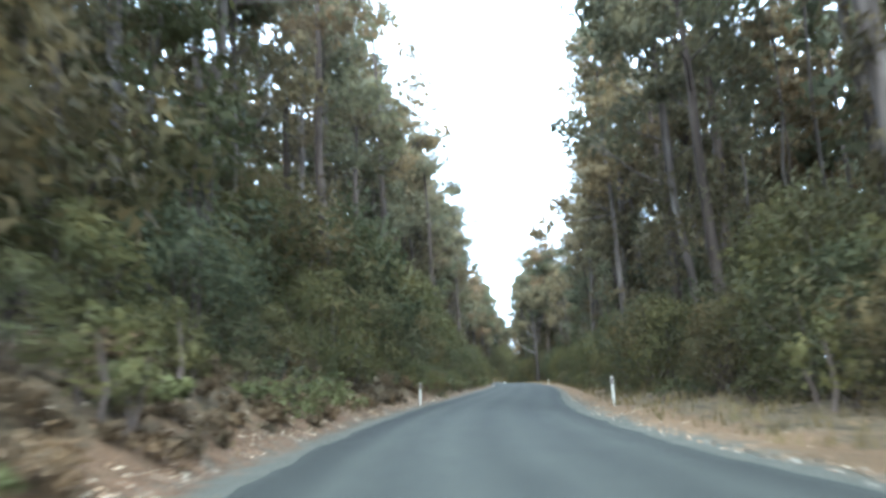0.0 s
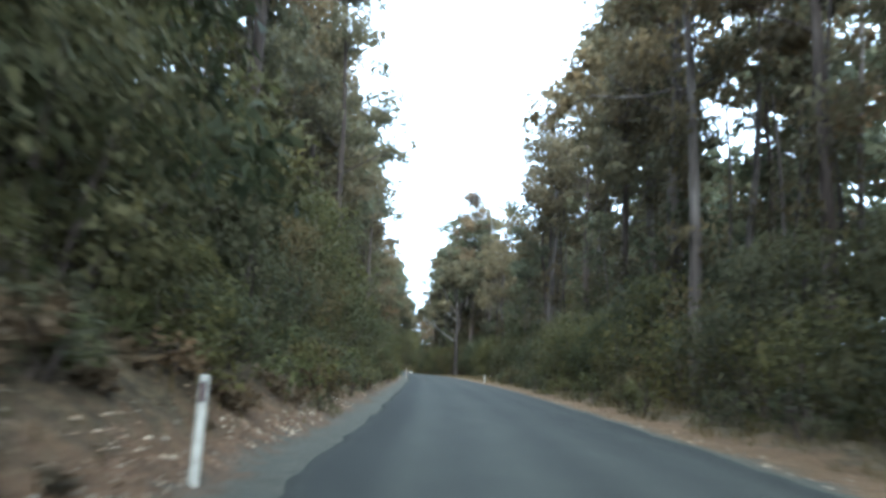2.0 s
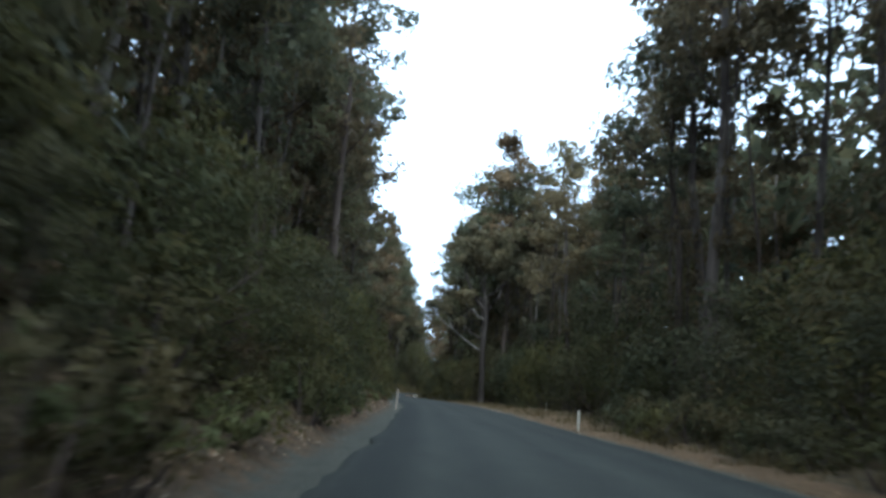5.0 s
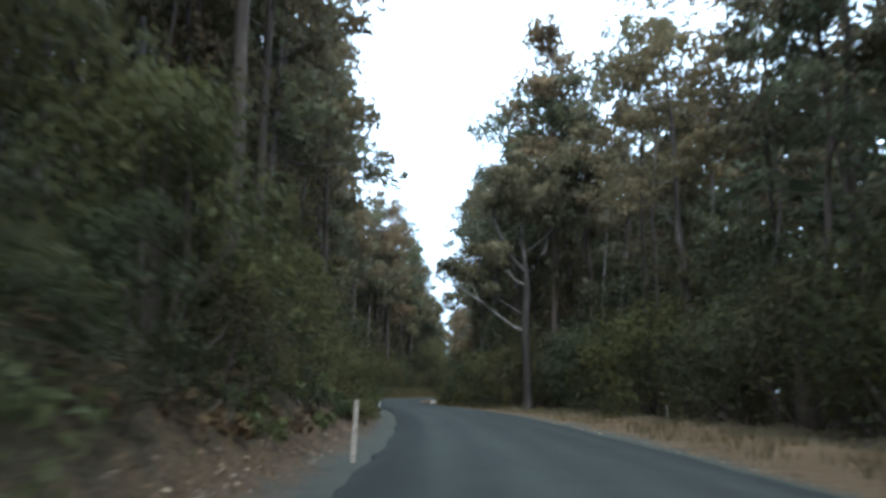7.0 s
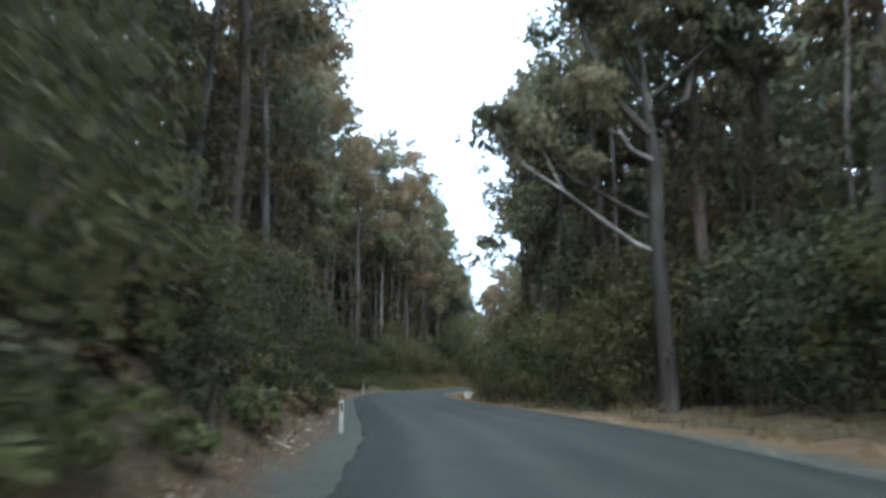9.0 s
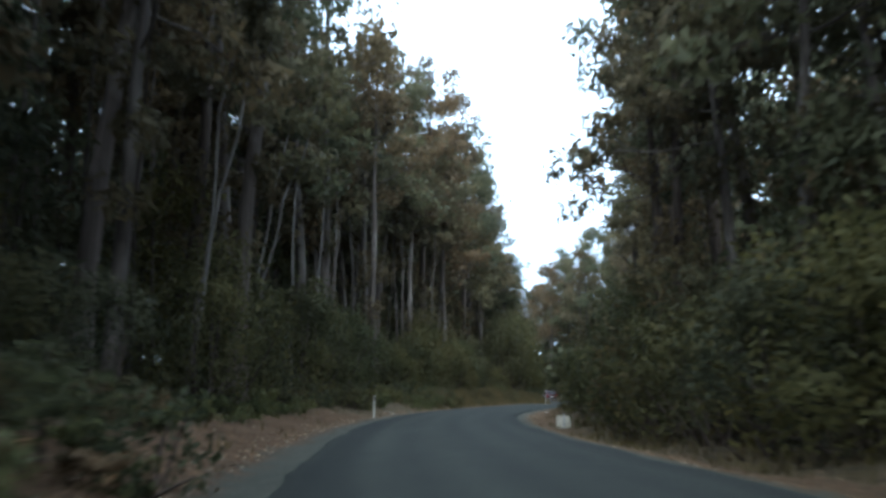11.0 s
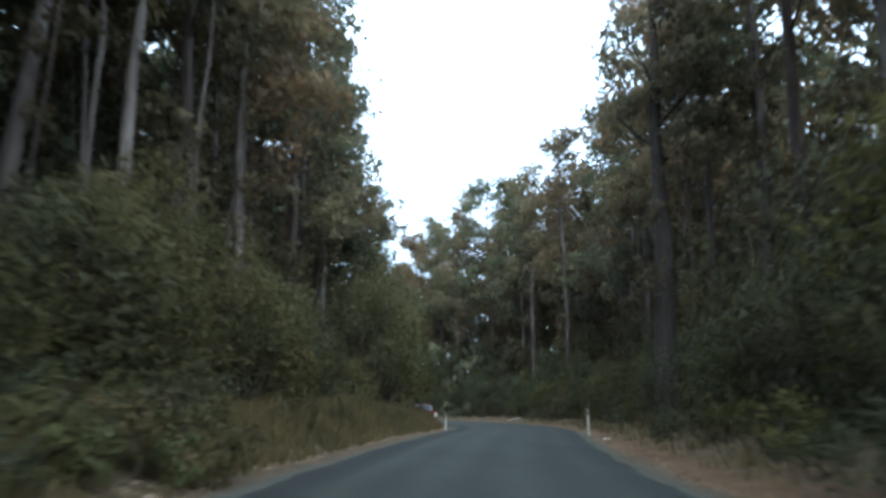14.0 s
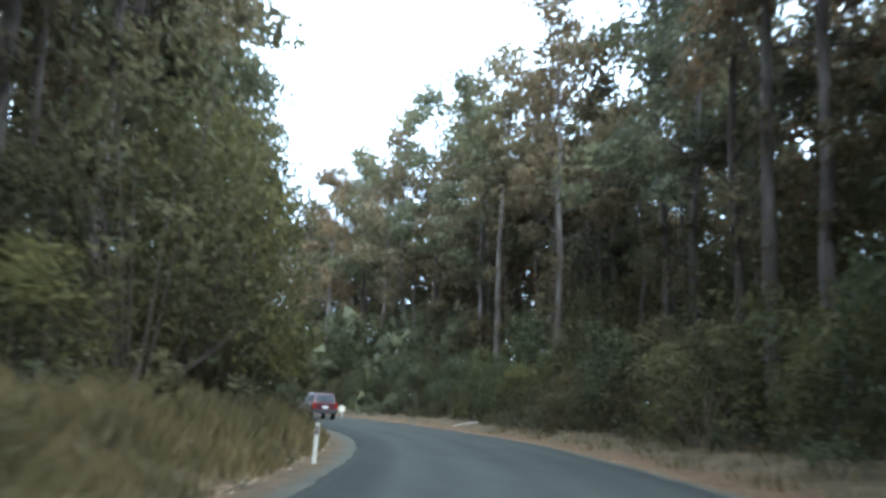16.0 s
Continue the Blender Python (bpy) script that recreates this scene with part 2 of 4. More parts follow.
def on_road(s, lat):
    """x, y of a place: metres along the road, metres to the right of its middle."""
    x, y = (np.interp(s, STATION, LINE[:, k]) for k in (0, 1))
    tx, ty = (np.interp(s, STATION, TANGENT[:, k]) for k in (0, 1))
    return x + ty * lat, y - tx * lat


def heading(s):
    """Degrees to turn a thing that faces +y so that it faces along the road."""
    tx, ty = (float(np.interp(s, STATION, TANGENT[:, k])) for k in (0, 1))
    return math.degrees(math.atan2(-tx, ty))


def wave(x, y, f, seed=0.0):
    """A cheap smooth noise on arrays, about -1 to 1."""
    return (np.sin(x * f + 1.7 * np.sin(y * f * 0.7 + seed)) + np.sin(y * f * 1.3 + 2.1 * np.sin(x * f * 0.6 + 2 * seed)) + np.sin((x + y) * f * 2.3 + seed)) / 3


BANK_L = [(0, 1.7), (60, 1.7), (100, 1.6), (165, 1.8), (180, 1.2), (200, 0.45), (222, 0.5), (245, 0.95), (285, 0.8), (300, 0.4), (400, 0.6)]
BANK_R = [(0, 0.15), (90, 0.1), (133, 0.2), (142, 0.08), (158, 0.08), (175, 0.0), (195, -0.2), (206, -0.5), (217, -0.3), (226, 0.6), (262, 0.35), (300, 0.3), (400, 0.5)]


def fall(s):
    """The road drops a little as it enters the far bend."""
    return np.interp(s, [0, 258, 280, 300, 400], [0, 0, -0.22, -0.30, -0.30])


def ground_z(s, lat):
    s, lat = np.asarray(s, float), np.asarray(lat, float)
    d = np.abs(lat) - half(s)
    side = lat < 0
    bank = np.where(side, np.interp(s, *np.array(BANK_L).T), np.interp(s, *np.array(BANK_R).T))
    u = np.clip((d - np.where(side, 0.55, np.where(bank < 0, 0.3, 1.0))) / np.where(side, 2.8, np.where(bank < 0, 1.6, 3.2)), 0, 1)
    z = -0.10 - 0.05 * np.clip(d, 0, 0.6) + bank * u * u * (3 - 2 * u)
    z = z + np.where(side, 0.10, 0.035) * np.clip(d - 4, 0, 30)
    rough = np.clip((d - 0.5) / 2.5, 0, 1)
    z = z + rough * (0.18 * wave(s, lat, 0.9) + 0.13 * wave(s, lat, 2.3, 1.0)) + 0.02 * np.clip(d, 0, 1) * wave(s, lat, 4.1, 2.0)
    return np.where(d < 0.0, -0.16, z) + fall(s)


def spot(s, lat, sink=0.0):
    x, y = on_road(s, lat)
    return float(x), float(y), float(ground_z(s, lat)) - sink


# ---- mesh helpers ----
def mesh_from(name, verts, faces, mats, smooth=False, index=None, normals=None):
    me = bpy.data.meshes.new(name)
    verts, faces = np.asarray(verts, np.float32), [np.asarray(f, np.int32) for f in faces]
    sizes = np.concatenate([np.full(len(f), f.shape[1], np.int32) for f in faces])
    loops = np.concatenate([f.ravel() for f in faces])
    me.vertices.add(len(verts))
    me.vertices.foreach_set("co", verts.ravel())
    me.loops.add(len(loops))
    me.loops.foreach_set("vertex_index", loops)
    me.polygons.add(len(sizes))
    me.polygons.foreach_set("loop_start", np.r_[0, np.cumsum(sizes)[:-1]].astype(np.int32))
    me.polygons.foreach_set("loop_total", sizes)
    if index is not None:
        me.polygons.foreach_set("material_index", np.asarray(index, np.int32))
    me.polygons.foreach_set("use_smooth", np.full(len(sizes), smooth))
    for m in mats if isinstance(mats, (list, tuple)) else [mats]:
        me.materials.append(m)
    me.update(calc_edges=True)
    me.validate()
    if normals is not None:
        me.polygons.foreach_set("use_smooth", np.full(len(sizes), True))
        me.normals_split_custom_set_from_vertices(np.asarray(normals, np.float32))
    return me


def part(name, bm, material, parent, label=""):
    """A bmesh as one mesh object under a thing or a part."""
    me = bpy.data.meshes.new(name)
    bm.to_mesh(me)
    bm.free()
    me.materials.append(material)
    ob = new(name, me)
    ob.parent = parent
    return tagged(ob, label)


def part_mesh(name, me, parent, label=""):
    ob = new(name, me)
    ob.parent = parent
    return tagged(ob, label)


def box(bm, size, at=(0, 0, 0), bevel=0.0, turn=None):
    m = Matrix.Translation(at) @ (turn or Matrix()) @ Matrix.Diagonal((*size, 1))
    made = bmesh.ops.create_cube(bm, size=1, matrix=m)["verts"]
    if bevel:
        edges = {e for v in made for e in v.link_edges}
        bmesh.ops.bevel(bm, geom=list(edges), offset=bevel, segments=2, affect="EDGES", profile=0.6)


def tube(points, radii, sides=7):
    """A closed tapered tube along points: verts, quads."""
    p, r = np.array(points, float), np.array(radii, float)
    t = np.gradient(p, axis=0)
    t /= np.linalg.norm(t, axis=1)[:, None] + 1e-9
    ref = np.where(np.abs(t[:, 2:3]) > 0.8, np.array([[1.0, 0, 0]]), np.array([[0, 0, 1.0]]))
    a = np.cross(t, ref)
    a /= np.linalg.norm(a, axis=1)[:, None] + 1e-9
    b = np.cross(t, a)
    ang = np.linspace(0, 2 * np.pi, sides, endpoint=False)
    v = p[:, None] + r[:, None, None] * (np.cos(ang)[None, :, None] * a[:, None] + np.sin(ang)[None, :, None] * b[:, None])
    n = len(p)
    i, j = np.meshgrid(np.arange(n - 1), np.arange(sides), indexing="ij")
    f = np.stack([i * sides + j, i * sides + (j + 1) % sides, (i + 1) * sides + (j + 1) % sides, (i + 1) * sides + j], -1).reshape(-1, 4)
    return v.reshape(-1, 3), f


def joined(pieces):
    vs, fs, base = [], [], 0
    for v, f in pieces:
        vs.append(v)
        fs.append(f + base)
        base += len(v)
    return np.concatenate(vs), np.concatenate(fs)


def leaves(rng, centres, radii, each, size, droop=0.5, flat=0.75, wide=(0.34, 0.52)):
    """Clumps of separate leaves: pointed three-cornered blades.
    Returns verts, faces and normals; each leaf is shaded partly with its clump, as a soft mass of foliage is."""
    n = len(centres) * each
    c = np.repeat(np.asarray(centres, float), each, 0)
    r = np.repeat(np.asarray(radii, float), each)
    d = rng.normal(size=(n, 3))
    d /= np.linalg.norm(d, axis=1)[:, None]
    soft = d.copy()
    d[:, 2] *= flat
    place = c + d * (r * rng.uniform(0.25, 1.0, n) ** 0.6)[:, None]
    way = rng.normal(size=(n, 3)) + d * 0.6
    way[:, 2] -= droop * 1.6
    way /= np.linalg.norm(way, axis=1)[:, None]
    side = np.cross(way, rng.normal(size=(n, 3)))
    side /= np.linalg.norm(side, axis=1)[:, None] + 1e-9
    out = np.cross(side, way)
    turn = np.sign((out * soft).sum(1))[:, None]
    side *= turn
    out *= turn
    soft = 0.8 * soft + 0.35 * out
    soft[:, 2] += 0.22
    soft /= np.linalg.norm(soft, axis=1)[:, None]
    ln = size * rng.uniform(0.6, 1.35, n)
    w = ln * rng.uniform(*wide, n)
    v = np.stack([place - way * ln[:, None] / 2 - side * w[:, None] / 2, place - way * ln[:, None] / 2 + side * w[:, None] / 2, place + way * ln[:, None] / 2], 1)
    return v.reshape(-1, 3), np.arange(n * 3).reshape(-1, 3), np.repeat(soft, 3, 0)


def limb(rng, start, way, length, r0, r1, rise=0.35, bend=0.3, n=6):
    """Points and radii of a curved limb."""
    way = np.array(way, float)
    way /= np.linalg.norm(way)
    pts = [np.array(start, float)]
    for k in range(n - 1):
        way = way + rng.normal(size=3) * bend / n + np.array([0, 0, rise / n])
        way /= np.linalg.norm(way)
        pts.append(pts[-1] + way * length / (n - 1))
    return np.array(pts), np.linspace(r0, r1, n), way


# ---- ground and road ----
def build_ground():
    right = [0.0, 0.3, 0.7, 1.2, 1.8, 2.5, 3.3, 4.2, 5.2, 6.4, 7.8, 9.6, 12, 15, 19, 24, 30, 38, 48, 57, 66]
    rows = np.arange(0, END, 0.8)
    cols = [("l", d) for d in reversed(right)] + [("m", 0)] + [("r", d) for d in right]
    lat = np.stack([{"l": -half(rows) - d, "m": 0 * rows, "r": half(rows) + d}[k] for k, d in cols], 1)
    s = np.repeat(rows[:, None], len(cols), 1)
    lat = lat + np.where(np.abs(lat) > half(s) + 0.5, 0.12 * wave(s, lat, 3.1), 0)
    x, y = on_road(s, lat)
    # the strip runs out level with the land around
    out = np.clip((np.abs(lat) - half(s) - 44) / 21, 0, 1)
    v = np.stack([x, y, ground_z(s, lat) * (1 - out) - 1.25 * out], -1).reshape(-1, 3)
    n, m = s.shape
    i, j = np.meshgrid(np.arange(n - 1), np.arange(m - 1), indexing="ij")
    f = np.stack([i * m + j, i * m + j + 1, (i + 1) * m + j + 1, (i + 1) * m + j], -1).reshape(-1, 4)
    d = np.abs(lat) - half(s)
    jitter = 0.3 * wave(s, lat, 1.1, 3.0)
    sand_w = np.interp(s, [0, 50, 90, 128, 140, 158, 168, 185, 220, 262, 400], [2.2, 1.8, 1.5, 2.0, 4.4, 4.4, 2.1, 1.1, 1.0, 1.0, 0.9])
    litter = np.clip((np.where(lat < 0, np.interp(s, [0, 70, 100, 150, 180, 190, 210, 217, 240, 400], [1.9, 1.5, 1.1, 1.5, 1.4, 3.0, 3.0, 1.2, 0.8, 0.2]), 2.0) + 0.8 * jitter - d) / 1.4 * 0.5, -0.35, 0.35)
    gravel = np.clip((np.where(lat < 0, np.interp(s, [0, 100, 225, 245, 400], [0.72, 0.8, 0.8, 0.45, 0.45]), np.interp(s, [0, 60, 75, 136, 148, 166, 175, 400], [1.0, 0.9, 0.5, 0.6, 1.15, 1.15, 0.5, 0.45])) + 0.5 * jitter - d) / 0.9 * 0.5, -0.35, 0.35)
    sand_w = np.where(lat < 0, -3.0 + 0 * s, sand_w)
    sand = np.clip((sand_w + jitter - d) / 1.6 * 0.5, -0.35, 0.35)
    far = 2500.0
    base = len(v)
    ring = np.array([(-far, -far, -1.2), (far, -far, -1.2), (far, far, -1.2), (-far, far, -1.2)])
    v = np.vstack([v, ring])
    f = np.vstack([f, [[base, base + 1, base + 2, base + 3]]])
    me = mesh_from("ground", v, [f], GROUND, True)
    for name, cover in (("gravel", gravel), ("sand", sand), ("litter", litter)):
        me.attributes.new(name, "FLOAT", "POINT").data.foreach_set("value", np.r_[cover.ravel(), [-0.35] * 4].astype(np.float32))
    tagged(new("ground", me), "brown leaf-littered earth with a gravel shoulder and sandy verge beside the road", "ground", kind="structure")


def build_road():
    us = np.array([-1.0, -0.985, -0.93, -0.8, -0.6, -0.4, -0.2, 0, 0.2, 0.4, 0.6, 0.8, 0.93, 0.985, 1.0])
    rows = np.arange(0, END, 0.7)
    s = np.repeat(rows[:, None], len(us), 1)
    edge = half(rows) + 0.0
    lat = us[None] * edge[:, None]
    lat[:, :3] += (0.10 * wave(rows, rows * 0.3, 1.3) + 0.05 * wave(rows, rows, 3.7))[:, None]
    lat[:, -3:] += (0.10 * wave(rows, rows * 0.5, 1.1, 2) + 0.05 * wave(rows, rows, 4.1, 1))[:, None]
    z = -0.018 * np.abs(lat) + 0.006 * wave(s, lat, 0.8)
    z[:, [0, -1]] -= 0.13
    z += fall(s)
    x, y = on_road(s, lat)
    v = np.stack([x, y, z], -1).reshape(-1, 3)
    n, m = s.shape
    i, j = np.meshgrid(np.arange(n - 1), np.arange(m - 1), indexing="ij")
    f = np.stack([i * m + j, i * m + j + 1, (i + 1) * m + j + 1, (i + 1) * m + j], -1).reshape(-1, 4)
    me = mesh_from("road", v, [f], ASPHALT, True)
    uv = me.uv_layers.new(name="UVMap")
    u = np.stack([np.broadcast_to((us + 1) / 2, s.shape), s / 6], -1).reshape(-1, 2)
    uv.data.foreach_set("uv", u[f.ravel()].astype(np.float32).ravel())
    tagged(new("road", me), "narrow unmarked blue-grey asphalt road with darker worn tracks", "road", kind="structure")


build_ground()
build_road()


# ---- plants ----
def tall_tree(name, label, seed, height, r0, clear, limbs, each, size, spread, leaf, bark, lean=0.02, extra=True):
    """A tall eucalypt: a straight tapered trunk with rising limbs, and leaf clumps at the limbs' ends."""
    rng = np.random.default_rng(seed)
    root = tagged(new(name), label, "tree", "roadside forest trees")
    n = 9
    up = np.linspace(-0.5, height, n)
    k = np.clip(up / height, 0, 1)
    drift = np.cumsum(rng.normal(size=(n, 2)) * 0.14, 0)
    drift -= drift[0]
    px = np.stack([drift[:, 0] + lean * height * k**1.2 * math.cos(seed), drift[:, 1] + lean * height * k**1.2 * math.sin(seed), up], -1)
    rad = r0 * (1 - 0.82 * np.clip(k, 0, 1)) + 0.35 * r0 * np.exp(-np.clip(up, 0, 9) * 2.2)
    pieces, tips, sizes = [tube(px, rad, 8 if r0 > 0.15 else 6)], [], []
    for q in range(limbs):
        h = clear + (0.97 - clear) * (q + rng.uniform(0, 0.9)) / limbs
        at = np.array([np.interp(h, k, px[:, c]) for c in range(3)])
        az = q * 2.4 + rng.uniform(-0.5, 0.5)
        long = spread * (1.12 - 0.62 * (h - clear) / (1 - clear)) * rng.uniform(0.65, 0.98)
        r = np.interp(h, k, rad) * 0.33
        way = (math.cos(az), math.sin(az), rng.uniform(0.15, 0.75))
        pts, rr, _ = limb(rng, at, way, long, r, r * 0.4, bend=0.9)
        pieces.append(tube(pts, rr, 4))
        tips.append(pts[-1])
        sizes.append(rng.uniform(1.25, 2.1) * min(1, spread / 3.5))
        for b in range(2):
            j = rng.integers(2, 5)
            w2 = pts[j] - pts[j - 1] + rng.normal(size=3) * 0.5
            sub, sr, _ = limb(rng, pts[j], w2, long * rng.uniform(0.35, 0.6), rr[j] * 0.65, 0.022, bend=0.8, n=4)
            pieces.append(tube(sub, sr, 3))
            tips.append(sub[-1])
            sizes.append(rng.uniform(0.9, 1.6) * min(1, spread / 3.5))
    for q in range(4):
        tips.append(px[-1] + rng.normal(size=3) * (0.9, 0.9, 0.5))
        sizes.append(rng.uniform(0.8, 1.3))
    v, f = joined(pieces)
    part_mesh("trunk", mesh_from("trunk", v, [f], bark, True), root)
    v, f, soft = leaves(rng, tips, sizes, each, size, 0.35, 0.6, (0.48, 0.72))
    if extra:
        hs = rng.uniform(0.2, clear, 9)
        spots = np.stack([np.interp(hs, k, px[:, c]) for c in range(3)], -1) + rng.normal(size=(9, 3)) * 0.5
        v2, f2, soft2 = leaves(rng, spots, rng.uniform(0.6, 1.2, 9), each // 2, size * 0.9)
        slots = np.r_[np.zeros(len(f)), np.ones(len(f2))]
        v, f = joined([(v, f), (v2, f2)])
        part_mesh("crown", mesh_from("crown", v, [f], [leaf, LEAF_RUST], index=slots, normals=np.vstack([soft, soft2])), root)
    else:
        part_mesh("crown", mesh_from("crown", v, [f], leaf, normals=soft), root)
    return root


def bush(name, label, seed, width, height, clumps, each, size, leaf=None, droop=0.3):
    """A dense bush: several stems and leaf clumps over a lumpy dome."""
    rng = np.random.default_rng(seed)
    root = tagged(new(name), label, "shrub", "roadside undergrowth")
    c, r, pieces = [], [], []
    for q in range(clumps):
        az, u = rng.uniform(0, 2 * np.pi), rng.uniform(0, 1)
        e = math.sqrt(rng.uniform(0.32, 1))
        z = height * (0.12 + 0.80 * u)
        ring = width / 2 * math.sqrt(max(0.08, 1 - (1.15 * u - 0.15) ** 2)) * e
        c.append((ring * math.cos(az), ring * math.sin(az), z))
        r.append(width * rng.uniform(0.13, 0.24))
        if q % 4 == 0:
            foot = np.array((0.15 * math.cos(az), 0.15 * math.sin(az), -0.3))
            end = np.array(c[-1])
            mid = (foot + end) / 2 + rng.normal(size=3) * 0.15
            pieces.append(tube(np.array([foot, mid, end]), [0.05, 0.035, 0.012], 4))
    if name == "rounded_wattle":
        for v, f in pieces:
            part_mesh("stem", mesh_from("stem", v, [f], BARK_BROWN, True), root)
    else:
        v, f = joined(pieces)
        part_mesh("woody_base", mesh_from("woody_base", v, [f], BARK_BROWN, True), root)
    v, f, soft = leaves(rng, c, r, each, size, droop, 0.9)
    dome = v - np.array([0, 0, 0.3 * height])
    soft = soft + 0.7 * dome / (np.linalg.norm(dome, axis=1)[:, None] + 1e-6)
    part_mesh("foliage", mesh_from("foliage", v, [f], leaf or LEAF_BUSH, normals=soft / np.linalg.norm(soft, axis=1)[:, None]), root)
    return root


def bare(x, y):
    """Stretches with no tall plants: open verges and both ends of the road."""
    i = int(np.argmin((LINE[:, 0] - x) ** 2 + (LINE[:, 1] - y) ** 2))
    s = float(STATION[i])
    lat = (x - LINE[i, 0]) * TANGENT[i, 1] - (y - LINE[i, 1]) * TANGENT[i, 0]
    d = abs(lat) - float(LINE[i, 2])
    if s < 36 or (lat < 0 and s > 320):
        return True
    if lat < 0 and s < 72 and d < 1.9:
        return True
    return lat > 0 and ((214 < s < 229 and d < 3.4) or (249 < s < 264.5 and 1.8 < d < 4.6))


def set_out(masters, places, low=False):
    """Copies of the masters at places of (x, y, z, turn, scale, height scale); each master takes its own last place."""
    if not places:
        return
    last = {}
    for i, (x, y, z, turn, sc, hz) in enumerate(places):
        k = i % len(masters)
        if not low and bare(x, y):
            continue
        m = Matrix.Translation((x, y, z)) @ Matrix.Rotation(radians(turn), 4, "Z") @ Matrix.Diagonal((sc, sc, sc * hz, 1))
        if k in last:
            copy_thing(masters[k], last[k])
        last[k] = m
    for k, m in last.items():
        masters[k].matrix_basis = m


rng = np.random.default_rng(7)
GREEN_TREE = "tall straight grey-barked eucalypt with a clumpy olive-green crown"
BROWN_TREE = "tall stringy-barked eucalypt with an open rusty-olive crown"
edge_trees = [
    tall_tree("eucalypt_tree", GREEN_TREE, 11, 25, 0.26, 0.42, 13, 82, 0.40, 4.6, LEAF_TALL, BARK_GREY),
    tall_tree("eucalypt_tree", BROWN_TREE, 12, 27, 0.30, 0.47, 12, 82, 0.40, 4.4, LEAF_TALL, BARK_BROWN),
    tall_tree("eucalypt_tree", GREEN_TREE, 13, 23, 0.22, 0.38, 14, 82, 0.392, 4.2, LEAF_TALL, BARK_GREY, 0.03),
    tall_tree("eucalypt_tree", BROWN_TREE, 14, 26, 0.28, 0.40, 13, 82, 0.40, 4.8, LEAF_TALL, BARK_BROWN, 0.015),
    tall_tree("eucalypt_tree", GREEN_TREE, 15, 28, 0.33, 0.48, 13, 90, 0.395, 4.9, LEAF_TALL, BARK_GREY),
]
BUSH = "dense olive-green leafy bush on the roadside bank"
bushes = [bush("bush", BUSH, 31, 3.8, 3.6, 35, 80, 0.163), bush("bush", BUSH, 32, 4.4, 3.4, 37, 80, 0.164),
          bush("bush", BUSH, 33, 3.4, 4.4, 35, 80, 0.163), bush("bush", BUSH, 34, 4.0, 4.0, 37, 80, 0.164)]
back_bushes = [bush("bush", "large dark olive bush behind the roadside scrub", 35, 5.2, 4.9, 40, 56, 0.23), bush("bush", "large dark olive bush behind the roadside scrub", 36, 5.6, 5.4, 42, 56, 0.23)]
tall_bushes = [bush("understorey_tree", "tall dark understorey wattle with dense foliage", 41, 5.2, 7.0, 36, 70, 0.30),
               bush("understorey_tree", "tall dark understorey wattle with dense foliage", 42, 4.6, 8.0, 36, 70, 0.30),
               bush("understorey_tree", "tall olive-brown understorey wattle with drooping foliage", 43, 5.4, 6.4, 35, 70, 0.30)]
low_bushes = [bush("low_shrub", "low straggly green shrub among leaf litter", 51, 1.7, 1.1, 16, 36, 0.13),
              bush("low_shrub", "low straggly olive shrub among leaf litter", 52, 1.4, 1.4, 15, 36, 0.13),
              bush("low_shrub", "low spreading grey-green shrub among leaf litter", 53, 1.8, 0.9, 16, 36, 0.13)]


def scatter(step, side, near, far, scale, hz=(0.9, 1.15), start=2.0, stop=None, sink=0.1, keep=None):
    out, s = [], start
    while s < (stop or END - 3):
        st = s + rng.uniform(-0.4, 0.4) * step
        d = rng.uniform(near(st), far(st))
        place = (st, side * (float(half(st)) + d))
        sc = rng.uniform(*scale)
        hv = rng.uniform(*hz)
        turn = rng.uniform(0, 360)
        if keep is None or keep(st, d):
            out.append((*spot(*place, sink), turn, sc, hv))
        s += step
    return out


def level(table):
    xs, ys = np.array(table, float).T
    return lambda s: float(np.interp(s, xs, ys))


# how far the plants stand back from the road's edge, along the way
SET_L = level([(0, 2.4), (60, 2.6), (75, 2.2), (170, 1.9), (190, 3.0), (215, 4.2), (240, 4.8), (262, 5.8), (285, 5.2), (300, 3.6), (400, 3.6)])
SET_R = level([(0, 4.6), (62, 4.0), (78, 2.9), (108, 2.9), (118, 3.6), (135, 5.6), (160, 4.6), (178, 3.0), (200, 2.2), (225, 2.6), (255, 3.8), (300, 4.2), (400, 4.0)])
TREE_L = level([(0, 5.4), (100, 5.4), (150, 5.2), (166, 4.6), (184, 3.8), (208, 4.0), (226, 6.4), (240, 6.8), (262, 8.8), (278, 10.2), (298, 9.8), (320, 8.5), (400, 7.5)])
TREE_R = level([(0, 6.0), (90, 5.2), (150, 7.0), (180, 6.8), (195, 6.2), (230, 6.8), (260, 7.0), (400, 7.0)])


def clear_left(reach):
    """No plant that reaches this far may stand before the posts on this side."""
    return lambda s, d: all(not (p - 13 < s < p + 2.5) or d - reach > 0.4 for p in (65.4, 137.8, 170.2, 214.9, 273.7)) and (not 189 < s < 222 or d - reach > 2.0)


def clear_right(reach):
    """Open verge before the posts, the curve marker and the limbed gum."""
    zones = ((44, 58, 1.4), (131, 158, 4.7), (160, 178.5, 4.2), (186, 214, 1.9), (246, 261, 1.1))
    return lambda s, d: all(not a < s < b or d - reach > w for a, b, w in zones)


